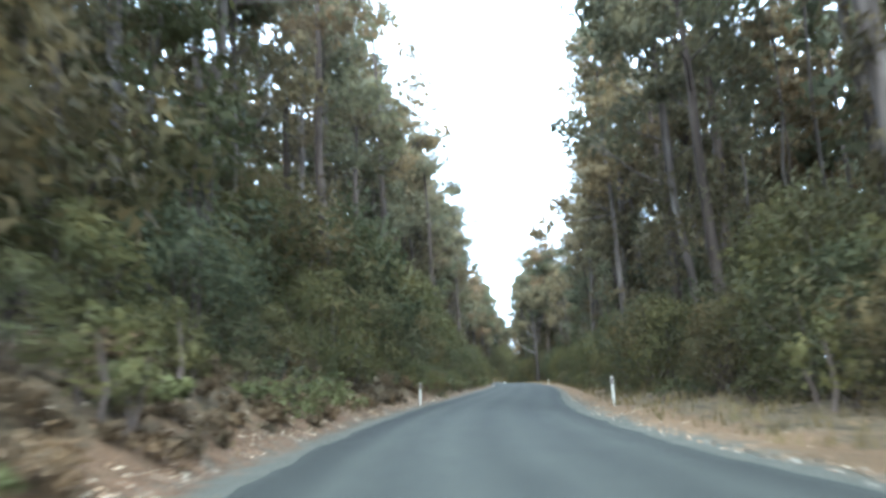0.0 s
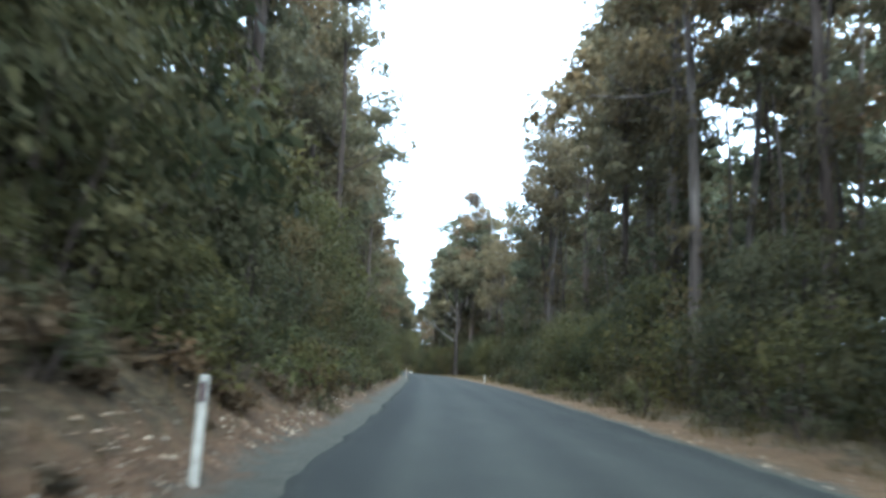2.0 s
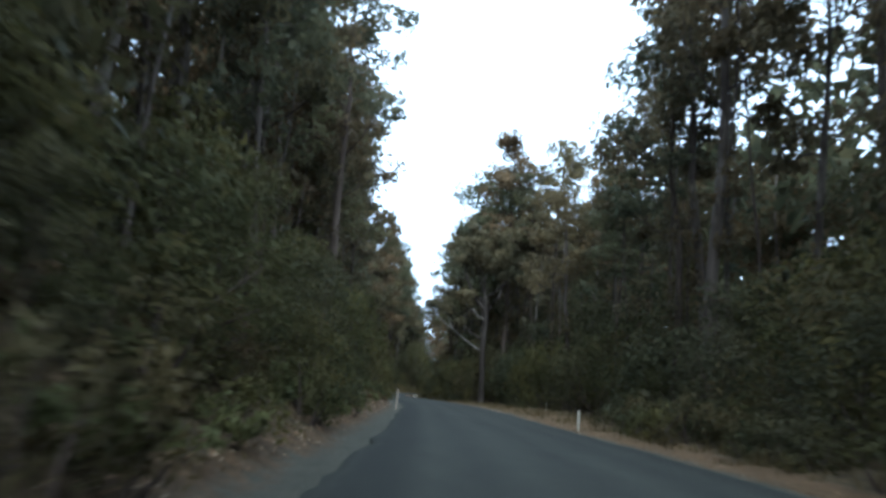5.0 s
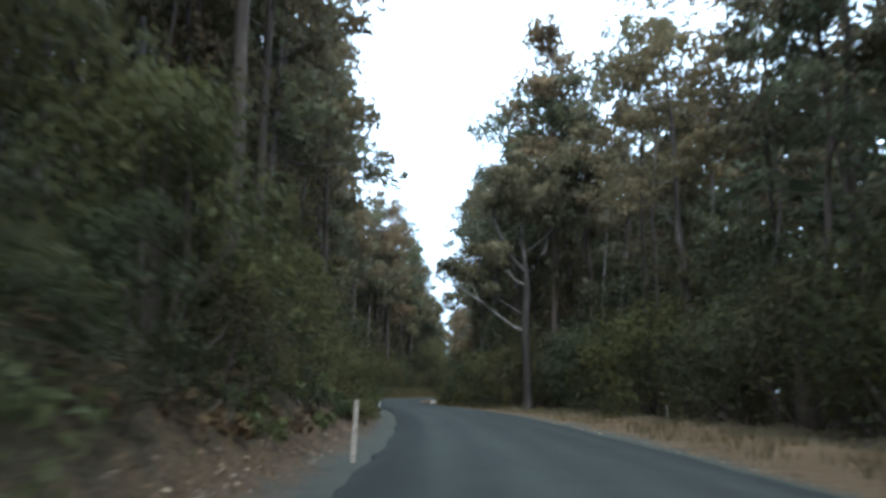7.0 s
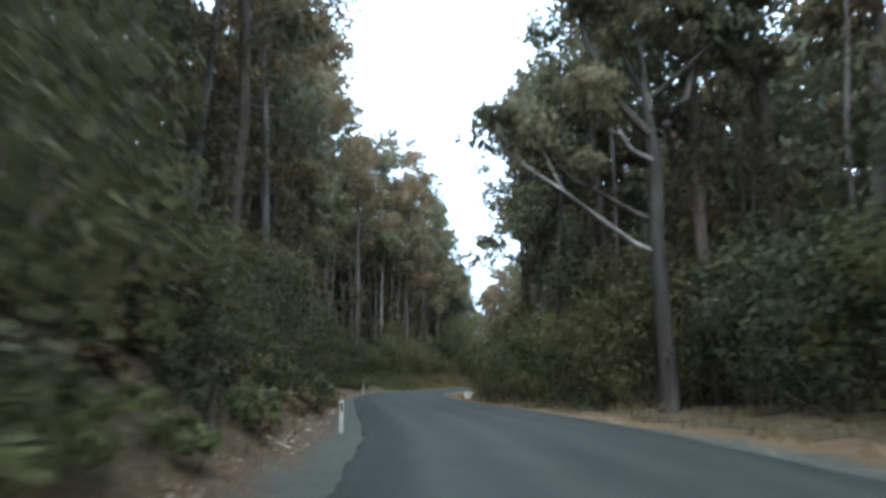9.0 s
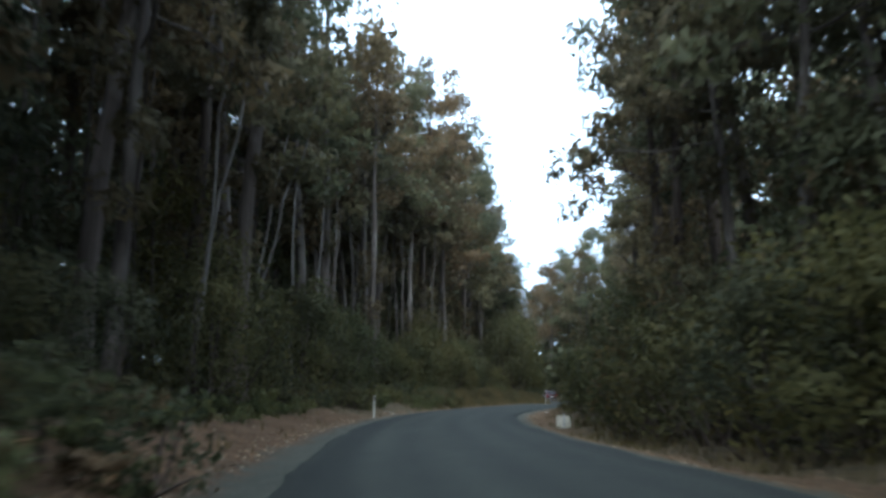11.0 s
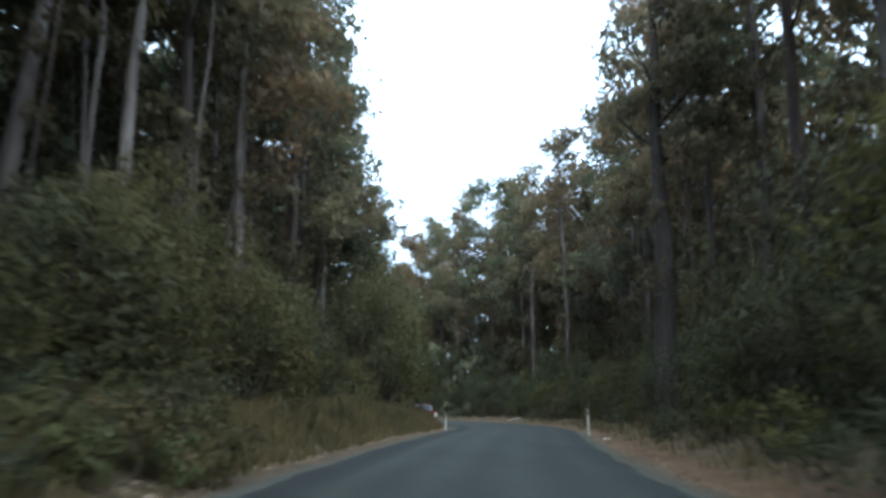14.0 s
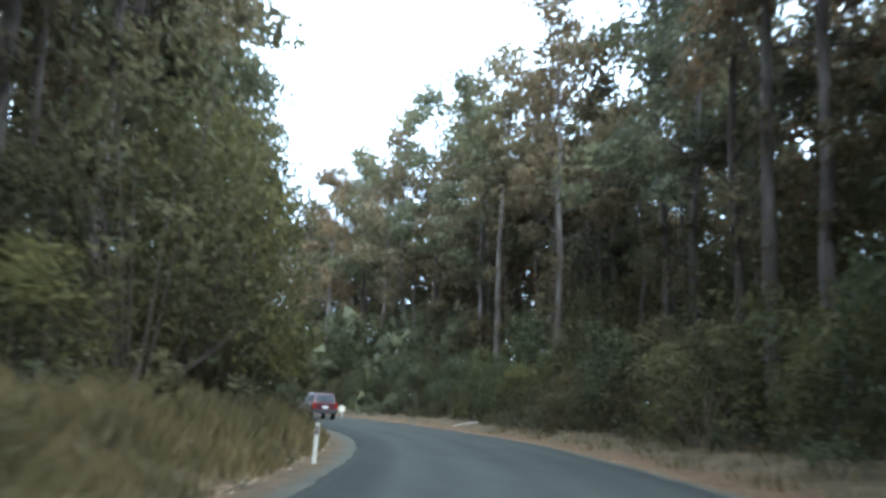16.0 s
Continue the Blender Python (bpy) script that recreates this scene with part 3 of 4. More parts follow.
places = scatter(4.0, -1, TREE_L, lambda s: TREE_L(s) + (4.5 if s < 262 else 1.8), (0.95, 1.2), sink=0.3, start=31, stop=348)
places += scatter(4.6, -1, lambda s: 10.5, lambda s: 15.0, (0.95, 1.15), sink=0.3, start=140, stop=252)
places += scatter(4.0, 1, TREE_R, lambda s: TREE_R(s) + 5.0, (0.88, 1.12), sink=0.3, start=31, stop=285, keep=lambda s, d: not 142 < s < 172)
places += scatter(4.4, 1, TREE_R, lambda s: TREE_R(s) + 5.0, (0.60, 0.76), sink=0.3, start=142, stop=174)
places += [(*spot(s, lat, 0.3), turn, 0.92, 1.0) for s, lat, turn in ((199.5, 9.3, 40), (204.5, 9.6, 160), (210.0, 9.4, 290))]
order = rng.permutation(len(places))
set_out(edge_trees, [places[i] for i in order])
bend_trees = [tall_tree("eucalypt_tree", GREEN_TREE, 16, 25, 0.27, 0.36, 14, 100, 0.345, 4.4, LEAF_TALL, BARK_GREY),
              tall_tree("eucalypt_tree", BROWN_TREE, 17, 27, 0.30, 0.40, 14, 100, 0.345, 4.6, LEAF_TALL, BARK_BROWN),
              tall_tree("eucalypt_tree", GREEN_TREE, 18, 24, 0.24, 0.34, 14, 100, 0.345, 4.2, LEAF_TALL, BARK_GREY, 0.03)]
places = scatter(3.6, 1, TREE_R, lambda s: TREE_R(s) + 7.0, (1.0, 1.22), sink=0.3, start=284, stop=352)
places += scatter(3.4, 1, lambda s: 15.0, lambda s: 21.0, (0.85, 1.12), sink=0.3, start=278, stop=362)
places += scatter(6.0, 1, lambda s: 22.0, lambda s: 30.0, (0.85, 1.12), sink=0.3, start=284, stop=366)
places += scatter(5.0, -1, lambda s: 9.0, lambda s: 18.0, (0.85, 1.05), sink=0.3, start=304, stop=356)
order = rng.permutation(len(places))
set_out(bend_trees, [places[i] for i in order])


for k, (s, lat, tall) in enumerate(((297.5, -10.2, 21.5), (302.5, -8.6, 20.5), (308.0, -8.8, 21.5), (313.5, -8.4, 20.5), (319.0, -7.8, 20.0))):
    inner = tall_tree("eucalypt_tree", GREEN_TREE, 151 + k, tall, 0.22, 0.26, 15, 100, 0.33, 4.0, LEAF_TALL, BARK_GREY, 0.02)
    inner.matrix_basis = pose(*spot(s, lat, 0.3), 0, 0, 70 * k)


def background_trees():
    """The slender trees behind the first rows, too many to count, joined."""
    g = np.random.default_rng(21)
    vs, fs, slot, stems, stem_slot, soft, base = [], [], [], [], [], [], 0
    spots = scatter(2.9, -1, lambda s: SET_L(s) + 8.0, lambda s: SET_L(s) + 24, (0.9, 1.15), sink=0.3)
    spots += scatter(2.9, 1, lambda s: SET_R(s) + 8.0, lambda s: SET_R(s) + 24, (0.85, 1.1), sink=0.3, keep=lambda s, d: not (92 < s < 128 or 296 < s < 308) or rng.uniform() < 0.15)
    for x, y, z, turn, sc, hz in spots:
        tall = g.uniform(22, 28) * sc
        up = np.linspace(-0.5, tall, 7)
        bend = np.cumsum(g.normal(size=(7, 2)) * 0.22, 0)
        px = np.stack([bend[:, 0], bend[:, 1], up], -1)
        rad = g.uniform(0.11, 0.22) * (1 - 0.8 * np.clip(up / tall, 0, 1))
        v, f = tube(px, rad, 6)
        n = 17
        hs = tall * g.uniform(0.42, 1.0, n)
        wide = 3.4 * (1.1 - 0.7 * (hs / tall - 0.42) / 0.58)
        az = g.uniform(0, 6.283, n)
        rr = wide * np.sqrt(g.uniform(0, 1, n))
        c0 = np.stack([np.interp(hs, up, px[:, 0]) + rr * np.cos(az), np.interp(hs, up, px[:, 1]) + rr * np.sin(az), hs], -1)
        lv, lf, ln = leaves(g, c0, g.uniform(1.0, 1.9, n), 64, 0.52, 0.35, 0.65, (0.5, 0.75))
        for vv, ff, nn, k in ((v, f, np.zeros((len(v), 3)), 0 if g.uniform() < 0.5 else 1), (lv, lf, ln, 2 if g.uniform() < 0.72 else 3)):
            vs.append(vv + np.array([x, y, z]))
            soft.append(nn)
            (stems if k < 2 else fs).append(ff + base)
            (stem_slot if k < 2 else slot).append(np.full(len(ff), k))
            base += len(vv)
    me = mesh_from("background_trees", np.concatenate(vs), [np.concatenate(stems), np.concatenate(fs)], [BARK_GREY, BARK_BROWN, LEAF_TALL, LEAF_RUST], index=np.concatenate(stem_slot + slot), normals=np.concatenate(soft))
    tagged(new("background_trees", me), "slender pole-like eucalypts with thin crowns behind the roadside trees", "forest", kind="stuff")


background_trees()
places = scatter(3.7, -1, lambda s: SET_L(s) + 0.3, lambda s: SET_L(s) + 2.4, (0.65, 1.1), start=31, stop=345, keep=clear_left(1.7))
places += scatter(3.7, 1, lambda s: SET_R(s) + 0.3, lambda s: SET_R(s) + 2.4, (0.7, 1.2), start=31, stop=345, keep=clear_right(1.8))
places += scatter(3.6, -1, lambda s: SET_L(s) + 0.6, lambda s: SET_L(s) + 2.8, (1.15, 1.5), start=206, stop=264, keep=clear_left(2.4))
places += scatter(2.2, -1, lambda s: 1.9, lambda s: 3.0, (0.42, 0.66), (0.8, 1.1), start=116, stop=168, keep=clear_left(0.9))
places += scatter(3.0, -1, lambda s: 2.2, lambda s: 3.4, (0.35, 0.55), (0.8, 1.1), start=36, stop=112, keep=clear_left(0.9))
order = rng.permutation(len(places))
set_out(bushes, [places[i] for i in order])
places = scatter(4.0, 1, lambda s: SET_R(s) + 2.2, lambda s: SET_R(s) + 4.4, (0.9, 1.2), start=36, stop=340, keep=clear_right(2.4))
order = rng.permutation(len(places))
set_out(back_bushes, [places[i] for i in order])
places = scatter(5.6, -1, lambda s: SET_L(s) + 3.5, lambda s: SET_L(s) + 8.5, (0.8, 1.25), start=31, stop=350)
places += scatter(5.0, -1, lambda s: SET_L(s) + 3.2, lambda s: SET_L(s) + 5.0, (1.15, 1.5), start=40, stop=112)
places += scatter(4.4, -1, lambda s: SET_L(s) + 2.4, lambda s: SET_L(s) + 4.5, (1.2, 1.6), start=306, stop=345)
places += scatter(4.5, 1, lambda s: 9.0, lambda s: 12.5, (1.0, 1.4), start=118, stop=186)
places += scatter(4.8, 1, lambda s: SET_R(s) + 3.5, lambda s: SET_R(s) + 9.0, (0.8, 1.25), start=31, stop=355, keep=clear_right(1.6))
order = rng.permutation(len(places))
set_out(tall_bushes, [places[i] for i in order])
bend_wattles = [bush("understorey_tree", "tall olive-brown wattle with dense foliage beside the bend", 44, 6.6, 12.0, 80, 66, 0.235),
                bush("understorey_tree", "tall dark wattle with dense foliage beside the bend", 45, 7.0, 11.0, 80, 66, 0.235)]
places = scatter(3.3, -1, lambda s: 4.9, lambda s: 5.7, (0.95, 1.1), start=278, stop=306)
places += scatter(4.2, 1, lambda s: 9.5, lambda s: 13.0, (0.8, 1.15), start=286, stop=358)
places += scatter(6.5, 1, lambda s: 15.0, lambda s: 22.0, (0.9, 1.3), start=284, stop=362)
places += scatter(5.0, -1, lambda s: 7.0, lambda s: 13.0, (0.8, 1.1), start=308, stop=360)
order = rng.permutation(len(places))
set_out(bend_wattles, [places[i] for i in order])
places = scatter(1.35, -1, lambda s: 1.0, lambda s: SET_L(s) + 0.3, (0.5, 1.2), sink=0.05, start=20, stop=325, keep=lambda s, d: clear_left(1.15)(s, d) and (s < 238 or s > 290 or (d > 2.2 and rng.uniform() < 0.6)))
places += scatter(3.4, 1, lambda s: SET_R(s) - 1.4, lambda s: SET_R(s) + 0.8, (0.6, 1.2), sink=0.05, start=20, stop=330, keep=clear_right(0.7))
order = rng.permutation(len(places))
set_out(low_bushes, [places[i] for i in order])


def bank_scrub(name, label, seed, material, step, near, far, scale, size, start, stop, bare_to=-40):
    """Ferny scrub too dense to count on the cut bank, joined."""
    g = np.random.default_rng(seed)
    c, rad = [], []
    for x, y, z, turn, sc, hz in scatter(step, -1, lambda s: near, lambda s: far, scale, sink=0.05, start=start, stop=stop, keep=clear_left(0.6)):
        if y < bare_to and g.uniform() < 0.55:
            continue
        n = 12
        az, ring = g.uniform(0, 6.283, n), 0.75 * sc * np.sqrt(g.uniform(0, 1, n))
        c += list(np.stack([x + ring * np.cos(az), y + ring * np.sin(az), z + sc * g.uniform(0.08, 0.75, n)], -1))
        rad += list(sc * g.uniform(0.2, 0.36, n))
    v, f, soft = leaves(g, c, rad, 24, size, 0.1, 0.8)
    tagged(new(name, mesh_from(name, v, [f], material, normals=soft)), label, "scrub", kind="stuff")


bank_scrub("bank_scrub", "low ferny olive and straw scrub growing on the cut bank", 57, LEAF_SCRUB, 0.55, 1.3, 4.4, (0.4, 1.0), 0.15, 25, 238, 42)
bank_scrub("dry_bracken", "dead tan-brown bracken and twigs matted over the cut bank", 58, DEAD_FERN, 1.3, 1.2, 3.6, (0.3, 0.75), 0.12, 25, 200)
# single wattles that stand out as rounded domes: along the road, across it, width, height
for k, (s, lat, wide, tall) in enumerate(((245.9, -9.0, 5.4, 7.6), (248.8, -7.6, 4.2, 4.7), (241.5, -8.4, 4.6, 5.4), (252.5, -8.6, 4.4, 5.2), (58.0, -9.4, 6.4, 8.2), (96.0, -8.2, 6.0, 7.6), (161.0, -9.5, 6.2, 9.5), (264.5, 9.8, 5.6, 7.2))):
    dome = bush("rounded_wattle", "rounded olive-green wattle with dense fine foliage", 141 + k, wide, tall, 70, 84, 0.17, LEAF_WATTLE)
    dome.matrix_basis = pose(*spot(s, lat, 0.1), 0, 0, 40 * k)
verge_shrubs = [bush("low_shrub", "low dark green shrub at the edge of the verge", 54, 1.8, 0.8, 18, 36, 0.13),
                bush("low_shrub", "low dark olive shrub at the edge of the verge", 55, 1.5, 1.0, 17, 36, 0.13)]
poles = [tall_tree("sapling_tree", "slender bare-stemmed young eucalypt with a small high crown", 121, 19, 0.11, 0.62, 5, 44, 0.36, 1.9, LEAF_TALL, BARK_GREY, 0.05, False),
         tall_tree("sapling_tree", "slender brown-stemmed young eucalypt with a small high crown", 122, 17, 0.09, 0.6, 5, 44, 0.36, 1.8, LEAF_RUST, BARK_BROWN, 0.06, False),
         tall_tree("sapling_tree", "slender bare-stemmed young eucalypt with a small high crown", 123, 21, 0.13, 0.66, 5, 44, 0.36, 2.0, LEAF_TALL, BARK_GREY, 0.03, False)]
places = scatter(2.8, -1, lambda s: 7.0, lambda s: 11.5, (0.9, 1.2), sink=0.2, start=36, stop=150)
places += scatter(2.4, -1, lambda s: 9.0, lambda s: 14.0, (0.9, 1.2), sink=0.2, start=196, stop=275)
places += scatter(3.4, 1, lambda s: 8.0, lambda s: 12.0, (0.9, 1.2), sink=0.2, start=60, stop=200)
places += scatter(3.4, 1, lambda s: 9.0, lambda s: 12.5, (0.9, 1.2), sink=0.2, start=265, stop=330)
places += scatter(1.6, -1, lambda s: 7.0, lambda s: 12.5, (0.85, 1.15), sink=0.2, start=203, stop=250)
set_out(poles, places)
places = scatter(0.75, -1, lambda s: 2.0, lambda s: 4.6, (0.6, 1.2), sink=0.08, start=218, stop=242)
places += scatter(0.7, 1, lambda s: 2.2, lambda s: 4.6, (0.7, 1.3), sink=0.08, start=115, stop=130.3)
places += scatter(0.9, 1, lambda s: 2.4, lambda s: 5.0, (0.6, 1.0), sink=0.08, start=242, stop=261.5)
set_out(verge_shrubs, places, True)
bank_scrub("dry_bracken", "dense mat of dead brown bracken on the cut bank", 59, DEAD_FERN, 0.14, 1.2, 5.2, (0.2, 0.5), 0.11, 34, 80)
for k, (s, lat, lean, tall) in enumerate(((203.5, -8.0, 0.14, 15), (205.5, -8.6, 0.10, 17), (211.5, -8.4, 0.16, 15), (213.0, -9.2, 0.13, 16), (219.0, -9.0, 0.05, 18), (224.5, -9.6, 0.08, 17))):
    young = tall_tree("sapling_tree", "leaning pale-stemmed young eucalypt above the dark scrub", 131 + k, tall, 0.10, 0.6, 5, 44, 0.36, 1.9, LEAF_TALL, BARK_PALE, lean, False)
    young.matrix_basis = pose(*spot(s, lat, 0.2), 0, 0, heading(s) - math.degrees(131 + k) + 20)


def far_woods():
    """Dense forest behind the first rows, all round."""
    g = np.random.default_rng(61)
    c, r = [], []
    for s in np.arange(-6, END + 6, 2.6):
        for side in (-1, 1):
            for q in range(15):
                lat = side * g.uniform(19, 44)
                x, y = on_road(np.clip(s, 0, END), lat)
                c.append((float(x) + g.uniform(-2, 2), float(y) + g.uniform(-2, 2), (g.uniform(0, 9) if q < 5 else g.uniform(8, 24))))
                r.append(g.uniform(1.6, 3.2))
    for _ in range(260):
        x, y = on_road(g.uniform(258, 312), g.uniform(17, 34))
        c.append((float(x), float(y), g.uniform(0.5, 12)))
        r.append(g.uniform(1.6, 2.6))
    deep = len(c)
    for _ in range(420):
        x, y = on_road(g.uniform(200, 275), -g.uniform(15, 25))
        c.append((float(x), float(y), g.uniform(4, 24)))
        r.append(g.uniform(1.5, 2.4))
    for _ in range(170):
        x, y = on_road(g.uniform(172, 224), -g.uniform(14, 24))
        c.append((float(x), float(y), g.uniform(1, 11)))
        r.append(g.uniform(1.4, 2.2))
    for _ in range(900):
        x, y = on_road(g.uniform(30, 270), g.choice([-1, 1]) * g.uniform(16, 30))
        c.append((float(x), float(y), g.uniform(5, 20)))
        r.append(g.uniform(1.6, 3.0))
    for _ in range(500):
        x, y = on_road(g.uniform(322, END), g.choice([-1, 1]) * g.uniform(8, 40))
        c.append((float(x), float(y), g.uniform(0.3, 9)))
        r.append(g.uniform(1.6, 2.8))
    for s0, way in ((0.0, -1), (END, 1)):
        for _ in range(420):
            x, y = on_road(s0, g.uniform(-40, 40))
            tx, ty = TANGENT[0] if way < 0 else TANGENT[-1]
            k = way * g.uniform(14, 34)
            c.append((float(x) + tx * k, float(y) + ty * k, g.uniform(0, 1) ** 1.2 * 24))
            r.append(g.uniform(1.6, 3.2))
    c, r = np.array(c), np.array(r)
    back = np.arange(len(c)) < deep
    back |= np.arange(len(c)) >= len(c) - 2240
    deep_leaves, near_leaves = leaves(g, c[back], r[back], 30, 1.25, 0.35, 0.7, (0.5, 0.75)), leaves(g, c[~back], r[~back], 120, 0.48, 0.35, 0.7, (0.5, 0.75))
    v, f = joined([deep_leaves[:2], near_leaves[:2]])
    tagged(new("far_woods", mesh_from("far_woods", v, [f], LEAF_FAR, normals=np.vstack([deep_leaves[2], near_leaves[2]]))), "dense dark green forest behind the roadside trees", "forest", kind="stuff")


far_woods()


def limbed_tree():
    """A big gum at the road's edge with long bare limbs reaching over the verge."""
    g = np.random.default_rng(71)
    root = tagged(new("eucalypt_tree"), "large grey-brown gum tree with long pale forking limbs over the verge", "tree", "roadside forest trees")
    up = np.array([-0.5, 0.0, 1.0, 3.0, 6.0, 8.5, 9.8, 11.0, 12.5, 14.0])
    px = np.stack([0.09 * np.sin(0.9 * up) - 0.05 * np.clip(up - 9, 0, 9), 0.012 * up, up], -1)
    rad = np.array([0.46, 0.39, 0.32, 0.29, 0.275, 0.255, 0.22, 0.13, 0.08, 0.03])
    part_mesh("trunk", mesh_from("trunk", *(lambda t: (t[0], [t[1]]))(tube(px, rad, 12)), BARK_DARK, True), root)
    tips, sizes = [], []
    # start height, reach towards the road, reach along it, rise, radius, bare pale wood or bark
    for h, out, along, rise, r, mat in ((5.5, -5.9, -0.8, 4.4, 0.10, BARK_PALE), (6.5, -3.7, 0.9, 2.9, 0.12, BARK_DARK), (8.8, -2.3, -0.5, 1.5, 0.085, BARK_PALE),
                                        (9.7, -2.7, 0.4, 5.0, 0.19, BARK_DARK), (9.9, 2.6, 0.3, 4.6, 0.20, BARK_DARK), (10.6, -1.2, 1.2, 5.0, 0.13, BARK_DARK),
                                        (11.2, 3.4, -1.0, 4.0, 0.11, BARK_DARK), (11.8, -1.8, -1.4, 4.2, 0.07, BARK_DARK), (12.4, 1.4, 1.4, 4.4, 0.06, BARK_DARK)):
        a = np.array([0, 0, h])
        ts = np.linspace(0, 1, 8)
        pts = a + np.stack([out * ts, along * ts, rise * ((0.35 if h < 8 else 0.75) * ts + 0.2 * np.sin(ts * 5.0 + h) * ts * (1 - ts) + (0.65 if h < 8 else 0.25) * ts**2)], -1) + np.cumsum(g.normal(size=(8, 3)) * 0.11, 0)
        pieces = [tube(pts, np.linspace(r, r * 0.3, 8), 7)]
        for j in (4, 5, 6):
            w2 = (pts[j] - pts[j - 1]) + g.normal(size=3) * 0.35 + np.array([0, 0, 0.25])
            sub, sr, _ = limb(g, pts[j], w2, g.uniform(1.4, 2.6), r * 0.4, 0.012, n=5)
            pieces.append(tube(sub, sr, 5))
            tips.append(sub[-1])
            sizes.append(g.uniform(0.7, 1.2))
        tips.append(pts[-1])
        sizes.append(g.uniform(0.8, 1.3))
        v, f = joined(pieces)
        part_mesh("limb", mesh_from("limb", v, [f], mat, True), root, "bare pale limb" if mat is BARK_PALE else "")
    for q in range(12):
        tips.append(np.array([g.normal() * 1.7, g.normal() * 1.7, g.uniform(14, 17.5)]))
        sizes.append(g.uniform(0.8, 1.5))
    v, f, soft = leaves(g, tips, sizes, 150, 0.30, 0.4, 0.65, (0.45, 0.7))
    part_mesh("crown", mesh_from("crown", v, [f], LEAF_TALL, normals=soft), root)
    x, y, z = spot(177.5, 7.25)
    root.matrix_basis = pose(x, y, z, 0, 0, heading(177.5))


limbed_tree()


def big_trunk(label, s, lat, height, r0, seed, bark):
    t = tall_tree("eucalypt_tree", label, seed, height, r0, 0.5, 12, 92, 0.37, 4.2, LEAF_TALL, bark, 0.01)
    t.matrix_basis = pose(*spot(s, lat, 0.3), 0, 0, seed * 40)


big_trunk("thick brown-barked eucalypt standing behind the limbed gum", 179.5, 12.8, 25, 0.38, 87, BARK_BROWN)
big_trunk("thick dark-barked eucalypt close to the road", 262.8, 7.65, 25, 0.60, 81, BARK_DARK)
big_trunk("smooth grey-barked eucalypt beside the bend", 311.5, 11.2, 29, 0.30, 82, BARK_GREY)
big_trunk("straight pale grey eucalypt above the undergrowth", 232.0, -8.3, 26, 0.27, 83, BARK_GREY)
big_trunk("straight pale grey eucalypt above the undergrowth", 256.0, -11.0, 25, 0.28, 84, BARK_GREY)
big_trunk("thick grey-brown eucalypt beside the straight road", 94.0, 9.4, 27, 0.42, 85, BARK_GREY)
big_trunk("tall grey eucalypt behind the roadside scrub", 106.0, 12.0, 27, 0.34, 86, BARK_GREY)
big_trunk("tall brown eucalypt behind the roadside scrub", 99.0, 16.5, 25, 0.26, 88, BARK_BROWN)
big_trunk("tall grey eucalypt behind the roadside scrub", 103.0, 20.0, 27, 0.28, 89, BARK_GREY)


# ---- verge cover ----
def leaf_litter():
    g = np.random.default_rng(91)
    n = 22000
    s = g.uniform(24, 300, n)
    side = np.where(g.uniform(size=n) < 0.72, -1, 1)
    d = np.where(side < 0, 0.85, 0.5) + np.abs(g.normal(size=n)) * np.where(g.uniform(size=n) < 0.5, 0.4, 1.7)
    lat = side * (half(s) + d)
    x, y = on_road(s, lat)
    z = ground_z(s, lat) + 0.015
    a = g.uniform(0, 2 * np.pi, n)
    ln, w = g.uniform(0.022, 0.055, n), g.uniform(0.009, 0.019, n)
    ca, sa, tilt = np.cos(a), np.sin(a), g.uniform(-0.4, 0.4, n)
    p = np.stack([x, y, z], -1)
    u = np.stack([ca * ln, sa * ln, tilt * ln], -1)
    v = np.stack([-sa * w, ca * w, 0 * w + 0.01], -1)
    verts = np.stack([p - u, p + v, p + u, p - v], 1).reshape(-1, 3)
    tagged(new("leaf_litter", mesh_from("leaf_litter", verts, [np.arange(n * 4).reshape(-1, 4)], DEAD_LEAF)),
           "fallen tan and brown leaves scattered along the road's edges", "leaf litter", kind="stuff")


def grass_cover():
    g = np.random.default_rng(92)
    n = 64000
    which = g.uniform(size=n)
    s = np.where(which < 0.62, g.uniform(232, 296, n), g.uniform(20, 300, n))
    side = np.where(which < 0.62, -1, np.where(which < 0.72, -1, 1))
    d = np.where(side < 0, g.uniform(0.9, 5.8, n), 1.3 + np.abs(g.normal(size=n)) * 2.0)
    lump = wave(s, d, 1.6, 4.0)
    keep = lump > np.where(which < 0.62, -0.32, 0.05)
    s, side, d, which = s[keep], side[keep], d[keep], which[keep]
    n = len(s)
    lat = side * (half(s) + d)
    x, y = on_road(s, lat)
    z = ground_z(s, lat)
    h = np.where(which < 0.62, g.uniform(0.3, 0.95, n) * (0.65 + 0.6 * np.clip(wave(s, d, 1.3, 1.0), 0, 1)), g.uniform(0.12, 0.4, n)) * np.clip(d / 2.0, 0.3, 1)
    a = g.uniform(0, 2 * np.pi, n)
    w = 0.012 + 0.022 * h
    lean = g.normal(size=(n, 2)) * 0.28
    p = np.stack([x, y, z], -1)
    sidev = np.stack([np.cos(a) * w, np.sin(a) * w, 0 * w], -1)
    tip = p + np.stack([lean[:, 0] * h, lean[:, 1] * h, h], -1)
    mid = (p + tip) / 2 + np.stack([0 * h, 0 * h, 0.1 * h], -1)
    verts = np.stack([p - sidev, p + sidev, mid + sidev * 0.8, tip, mid - sidev * 0.8], 1).reshape(-1, 3)
    faces = np.arange(n * 5).reshape(-1, 5)
    tagged(new("roadside_grass", mesh_from("roadside_grass", verts, [faces], GRASS)), "dry straw-coloured tufts of grass on the verges", "grass", kind="stuff")


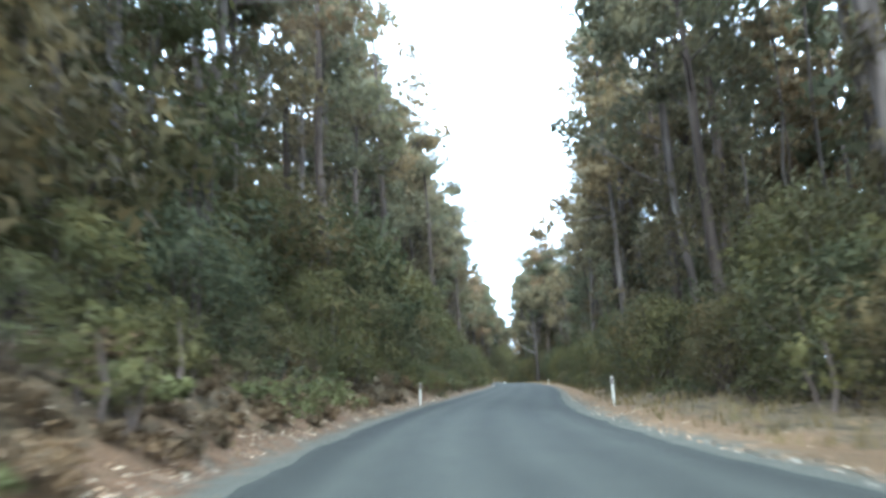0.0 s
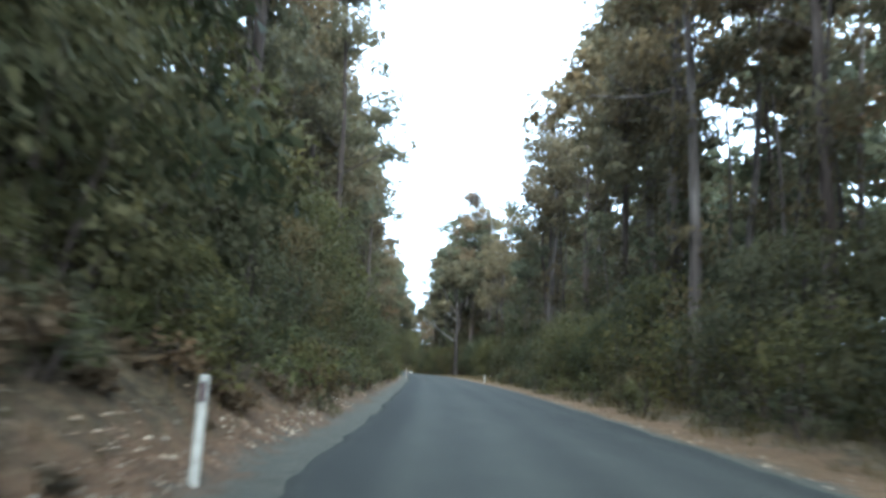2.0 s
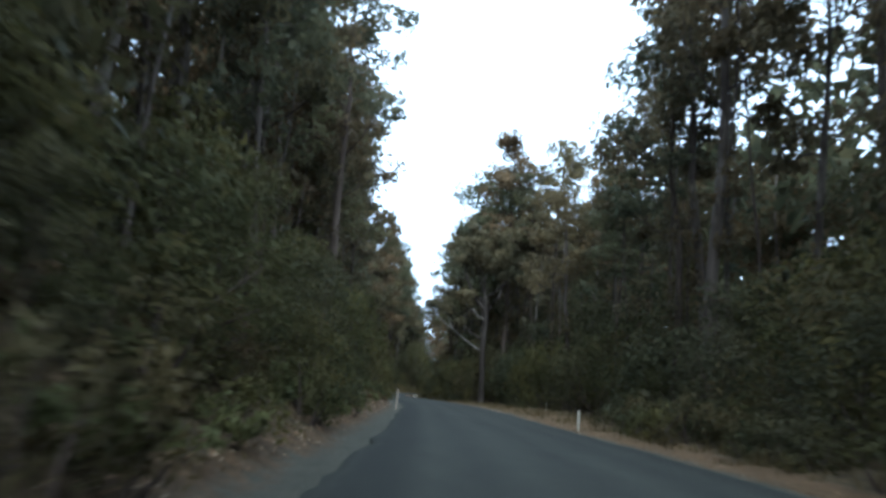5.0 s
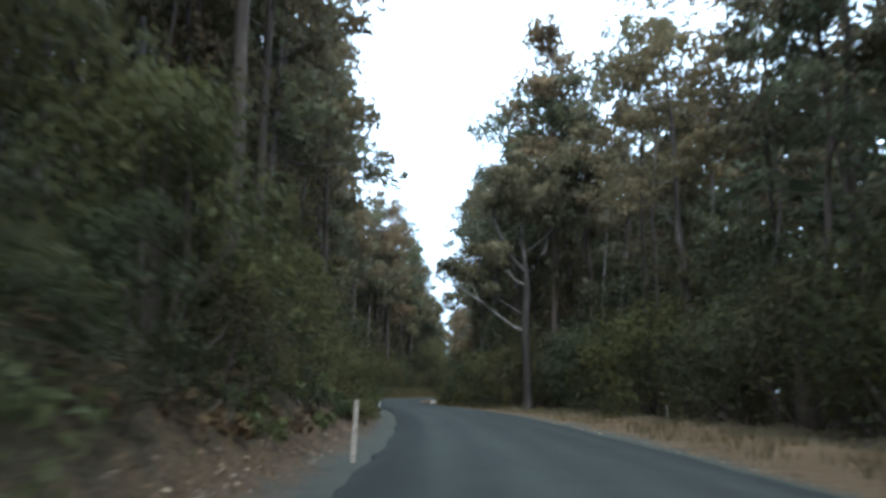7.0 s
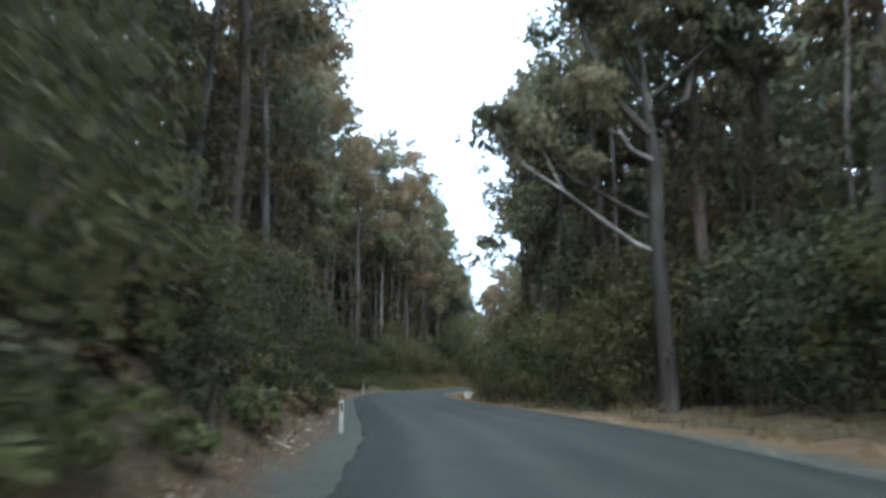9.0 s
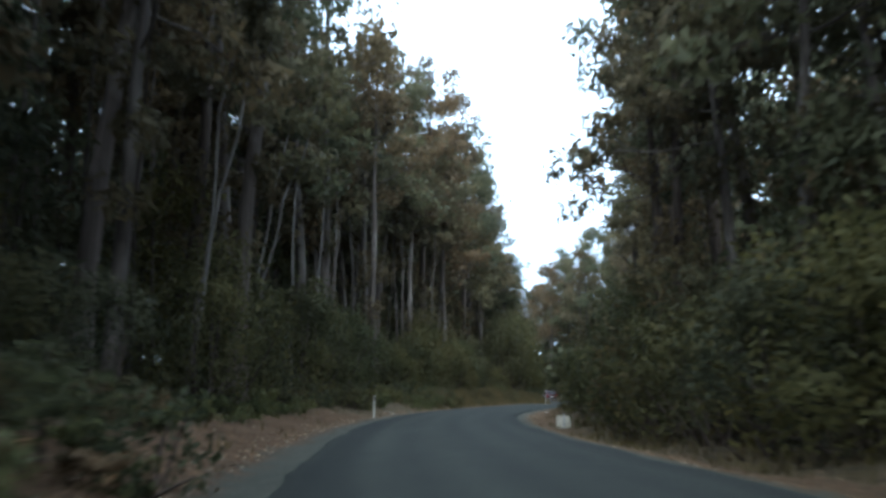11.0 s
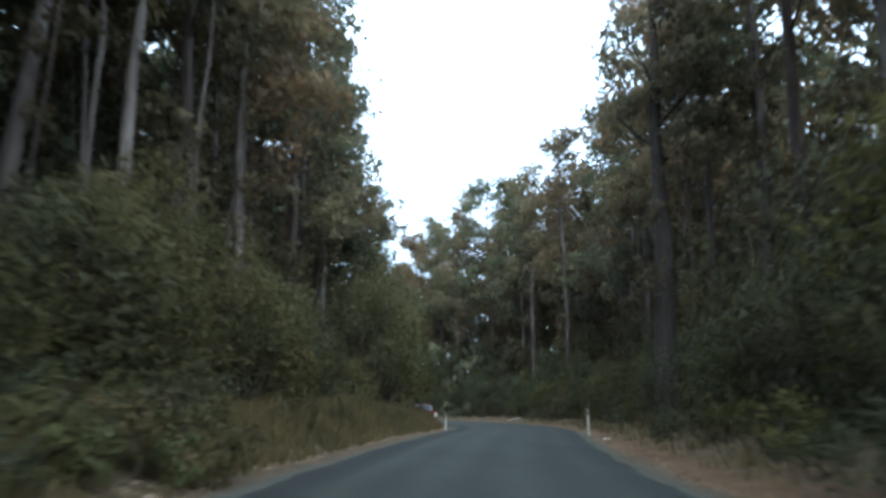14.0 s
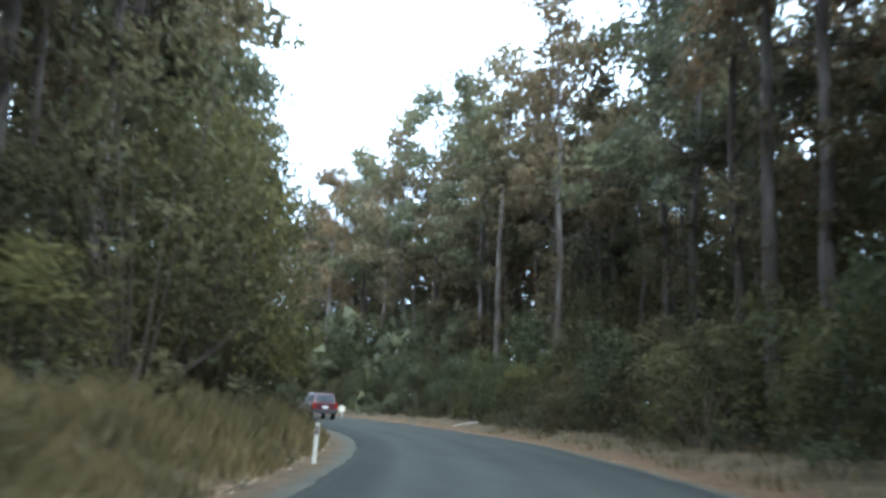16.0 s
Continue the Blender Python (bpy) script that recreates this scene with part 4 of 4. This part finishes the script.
def bark_chips():
    """Shed bark, twigs and small pale stones along the gravel edges."""
    g = np.random.default_rng(93)
    n = 3600
    s = np.where(g.uniform(size=n) < 0.3, g.uniform(34, 80, n), g.uniform(24, 300, n))
    side = np.where(g.uniform(size=n) < 0.92, -1, 1)
    d = np.where(side < 0, 0.8, 0.3) + np.abs(g.normal(size=n)) * np.where(g.uniform(size=n) < 0.6, 0.3, 1.1)
    lat = side * (half(s) + d)
    x, y = on_road(s, lat)
    p = np.stack([x, y, ground_z(s, lat) + 0.01], -1)
    a = g.uniform(0, 6.283, n)
    ln, w, h = g.uniform(0.015, 0.065, n), g.uniform(0.010, 0.026, n), g.uniform(0.012, 0.035, n)
    u = np.stack([np.cos(a) * ln, np.sin(a) * ln, g.uniform(-0.2, 0.2, n) * ln], -1)
    v = np.stack([-np.sin(a) * w, np.cos(a) * w, 0 * w], -1)
    top = p + np.stack([0 * h, 0 * h, h], -1) + 0.2 * u
    verts = np.stack([p - u, p + v, p + u, p - v, top], 1).reshape(-1, 3)
    base = np.arange(n)[:, None] * 5
    faces = np.concatenate([base + np.array([k]) for k in ((0, 3, 4), (3, 2, 4), (2, 1, 4), (1, 0, 4))])
    tagged(new("bark_chips", mesh_from("bark_chips", verts, [faces], CHIPS)), "pale shed bark, twigs and small stones along the gravel edges", "debris", kind="stuff")


leaf_litter()
bark_chips()
grass_cover()


def stick(seed, s, lat, long, r, mat, label, way=None):
    """A bent branch that follows the ground."""
    g = np.random.default_rng(seed)
    a = g.uniform(-0.5, 0.5) + (0 if g.uniform() < 0.6 else 1.2)
    a = a if way is None else way
    t = np.linspace(0, long, 7)
    ss = s + t * math.cos(a) + g.normal(size=7) * 0.05
    ll = lat - t * math.sin(a) + np.cumsum(g.normal(size=7) * 0.06)
    x, y = on_road(ss, ll)
    z = ground_z(ss, ll) + r * 0.8
    o = np.array([x[0], y[0], z[0]])
    v, f = tube(np.stack([x, y, z], -1) - o, np.linspace(r, r * 0.4, 7), 6)
    ob = tagged(new("fallen_branch", mesh_from("fallen_branch", v, [f], mat, True)), label, "branch", "fallen branches")
    ob.location = o


for n, (s, lat, long, r, pale) in enumerate(((80, -5.0, 2.4, 0.035, 0), (82, -5.6, 2.0, 0.03, 0), (78.5, -4.6, 1.2, 0.02, 1), (168, -4.0, 0.9, 0.02, 1), (165, -3.9, 0.6, 0.02, 1),
                                             (221, -4.0, 0.5, 0.03, 1), (226.5, 4.3, 0.9, 0.022, 1), (161.7, 7.3, 0.75, 0.045, 1), (254.6, 3.75, 0.13, 0.035, 1), (142, -4.2, 0.8, 0.02, 1), (124, -4.3, 0.7, 0.02, 1), (60, -4.5, 1.1, 0.025, 0), (96, -4.4, 0.9, 0.02, 1))):
    stick(100 + n, s, lat, long, r, PALE_CHIP if pale else BARK_BROWN, "bleached fallen branch lying on the verge" if pale else "dark fallen branch lying on the leafy bank")
stick(120, 303.6, 6.6, 2.8, 0.04, PALE_CHIP, "long bleached branch lying on the outer verge of the bend", 0.37)


# ---- guide posts, markers, car ----
def guide_post(label, mat, s, lat, top, lean=0.0, lens=True, turn=0.0):
    root = tagged(new("guide_post"), label, "guide post", "roadside guide posts")
    x, y, z = spot(s, lat)
    height = top - z
    bm = bmesh.new()
    box(bm, (0.086, 0.034, height + 0.3), (0, 0, (height - 0.3) / 2), 0.012)
    for vert in bm.verts:
        if vert.co.z > height - 0.05:
            vert.co.z -= 0.18 * abs(vert.co.x)
    part("post", bm, mat, root)
    if lens:
        bm = bmesh.new()
        box(bm, (0.052, 0.012, 0.19), (0, -0.021, height - 0.16), 0.004)
        housing = part("reflector", bm, REFLECTOR_FRAME, root, "dark framed reflector")
        bm = bmesh.new()
        box(bm, (0.034, 0.006, 0.165), (0, -0.029, height - 0.16), 0.002)
        part("lens", bm, REFLECTOR_RED, housing, "dark red lens")
    root.matrix_basis = pose(x, y, z, 0, lean, heading(s) + turn)


WHITE_POST = "upright white plastic guide post with a dark red reflector"
for s, lat, top, lean in ((56.11, 4.23, 0.81, -1.0), (65.41, -3.56, 0.91, 1.0), (127.7, 3.88, 0.60, 0.0), (170.18, -3.43, 0.60, 0.5), (155.45, 7.87, 0.68, 0.0), (214.89, -3.68, 0.93, 0.5),
                          (258.97, 3.60, 0.95, -1.0), (273.72, -3.91, 0.58, 2.0)):
    guide_post(WHITE_POST, POST_WHITE, s, lat, top, lean, s not in (127.7, 155.45), 55 if lat > 7 else 0)
guide_post("weathered brown timber guide post leaning slightly at the gravel edge", POST_WOOD, 137.82, -3.12, 0.91, 2.0, False)


def marker(s, lat, width, top, label):
    """A square panel on a short stake; top is the height of the panel's upper edge."""
    root = tagged(new("marker_sign"), label, "road sign", "curve markers")
    x, y, z = spot(s, lat)
    base = top - width - z
    bm = bmesh.new()
    box(bm, (width, 0.02, width), (0, 0, base + width / 2), 0.006)
    part("panel", bm, SIGN_WHITE, root)
    bm = bmesh.new()
    box(bm, (0.065, 0.045, width + 0.07 + base + 0.3), (0, -0.034, (width + 0.07 + base - 0.3) / 2), 0.008)
    part("stake", bm, SIGN_STEEL, root, "grey steel stake")
    for k in (0.2, 0.8):
        bm = bmesh.new()
        bmesh.ops.create_cone(bm, cap_ends=True, segments=8, radius1=0.014, radius2=0.012, depth=0.02, matrix=Matrix.Translation((0, -0.066, base + k * width)) @ Matrix.Rotation(radians(90), 4, "X"))
        part("bolt", bm, SIGN_STEEL, root)
    root.matrix_basis = pose(x, y, z, 0, 2, heading(s) + 8)


marker(213.3, 4.71, 0.62, 0.07, "square off-white curve marker seen from behind on a stake")


def bend_sign():
    """A small pale marker with clipped corners on a short post, on the outer side of the far bend."""
    root = tagged(new("marker_sign"), "small pale marker with clipped corners on a short dark post", "road sign", "curve markers")
    bm = bmesh.new()
    box(bm, (0.52, 0.014, 0.52), (0, 0, 0.74), 0.0)
    bmesh.ops.bevel(bm, geom=[e for e in bm.edges if abs(e.verts[0].co.y - e.verts[1].co.y) > 0.005], offset=0.13, segments=1, affect="EDGES")
    part("panel", bm, SIGN_WHITE, root, "weathered pale panel")
    bm = bmesh.new()
    bmesh.ops.create_cone(bm, cap_ends=True, segments=10, radius1=0.04, radius2=0.04, depth=1.2, matrix=Matrix.Translation((0, 0.05, 0.35)))
    part("post", bm, SIGN_STEEL, root, "grey steel post")
    root.matrix_basis = pose(33.9, 287.5, float(ground_z(325, 5.0)), 0, 0, -12)


bend_sign()


def wheel(car, x, y):
    bm = bmesh.new()
    m = Matrix.Translation((x, y, 0.36)) @ Matrix.Rotation(radians(90), 4, "Y")
    bmesh.ops.create_cone(bm, cap_ends=True, segments=28, radius1=0.36, radius2=0.36, depth=0.24, matrix=m)
    bmesh.ops.bevel(bm, geom=[e for e in bm.edges if len(e.link_faces) == 2 and e.calc_face_angle(0) > 1], offset=0.035, segments=2, affect="EDGES")
    tyre = part("tyre", bm, CAR_RUBBER, car)
    bm = bmesh.new()
    bmesh.ops.create_cone(bm, cap_ends=True, segments=24, radius1=0.22, radius2=0.2, depth=0.255, matrix=m)
    part("rim", bm, CAR_ALLOY, tyre, "alloy rim")


def lofted(sections):
    """A body from rings of (y, half width, z) corners."""
    bm = bmesh.new()
    rings = [[bm.verts.new(c) for c in ring] for ring in sections]
    for a, b in zip(rings, rings[1:]):
        for i in range(len(a)):
            bm.faces.new((a[i], a[(i + 1) % len(a)], b[(i + 1) % len(b)], b[i]))
    bm.faces.new(rings[0])
    bm.faces.new(list(reversed(rings[-1])))
    bmesh.ops.recalc_face_normals(bm, faces=bm.faces)
    bmesh.ops.bevel(bm, geom=list(bm.edges), offset=0.04, segments=2, affect="EDGES", profile=0.6)
    return bm


def car():
    root = tagged(new("car"), "dark red four-wheel-drive wagon on the road ahead seen from behind", "car")

    def ring(y, w, zb, zt):
        return [(-w * 0.94, y, zb), (w * 0.94, y, zb), (w, y, zb + (zt - zb) * 0.55), (w * 0.95, y, zt), (-w * 0.95, y, zt), (-w, y, zb + (zt - zb) * 0.55)]

    part("body", lofted([ring(-2.2, 0.86, 0.5, 1.08), ring(-2.0, 0.92, 0.38, 1.12), ring(0.7, 0.93, 0.36, 1.1), ring(1.9, 0.9, 0.38, 0.98), ring(2.25, 0.82, 0.46, 0.85)]), CAR_RED, root)
    part("cabin", lofted([[(-0.80, -2.1, 1.05), (0.80, -2.1, 1.05), (0.66, -1.85, 1.72), (-0.66, -1.85, 1.72)], [(-0.84, 0.6, 1.05), (0.84, 0.6, 1.05), (0.66, -0.1, 1.74), (-0.66, -0.1, 1.74)]]), CAR_RED, root)
    bm = bmesh.new()
    box(bm, (1.22, 0.02, 0.46), (0, -2.015, 1.40), 0.008, Matrix.Rotation(radians(-20.5), 4, "X"))
    part("rear_window", bm, CAR_GLASS, root, "tinted rear window")
    for sx in (-1, 1):
        bm = bmesh.new()
        box(bm, (0.02, 1.7, 0.42), (sx * 0.765, -0.85, 1.38), 0.008, Matrix.Rotation(radians(-sx * 14), 4, "Y"))
        part("side_window", bm, CAR_GLASS, root, "tinted side window")
        bm = bmesh.new()
        box(bm, (0.16, 0.06, 0.36), (sx * 0.76, -2.19, 0.92), 0.012)
        part("tail_light", bm, CAR_LAMP, root, "red tail light")
        bm = bmesh.new()
        box(bm, (0.03, 1.6, 0.03), (sx * 0.58, -1.0, 1.80), 0.01)
        rail = part("roof_rail", bm, CAR_DARK, root)
        for yy in (-1.7, -0.3):
            bm = bmesh.new()
            box(bm, (0.035, 0.05, 0.08), (sx * 0.58, yy, 1.76), 0.006)
            part("rail_foot", bm, CAR_DARK, rail)
        bm = bmesh.new()
        box(bm, (0.14, 0.1, 0.12), (sx * 1.0, 0.5, 1.12), 0.03)
        part("wing_mirror", bm, CAR_DARK, root)
        for yy in (-1.35, 1.35):
            wheel(root, sx * 0.78, yy)
    bm = bmesh.new()
    box(bm, (1.72, 0.16, 0.22), (0, -2.22, 0.52), 0.04)
    part("bumper", bm, CAR_DARK, root, "black rear bumper")
    bm = bmesh.new()
    box(bm, (0.40, 0.012, 0.12), (0, -2.235, 0.80), 0.004)
    part("number_plate", bm, PLATE, root, "pale blank plate")
    CAR_S = 313.5
    x, y = on_road(CAR_S, -1.4)
    root.matrix_basis = pose(float(x), float(y), -0.01 + float(fall(CAR_S)), 0, 0, heading(CAR_S))


car()
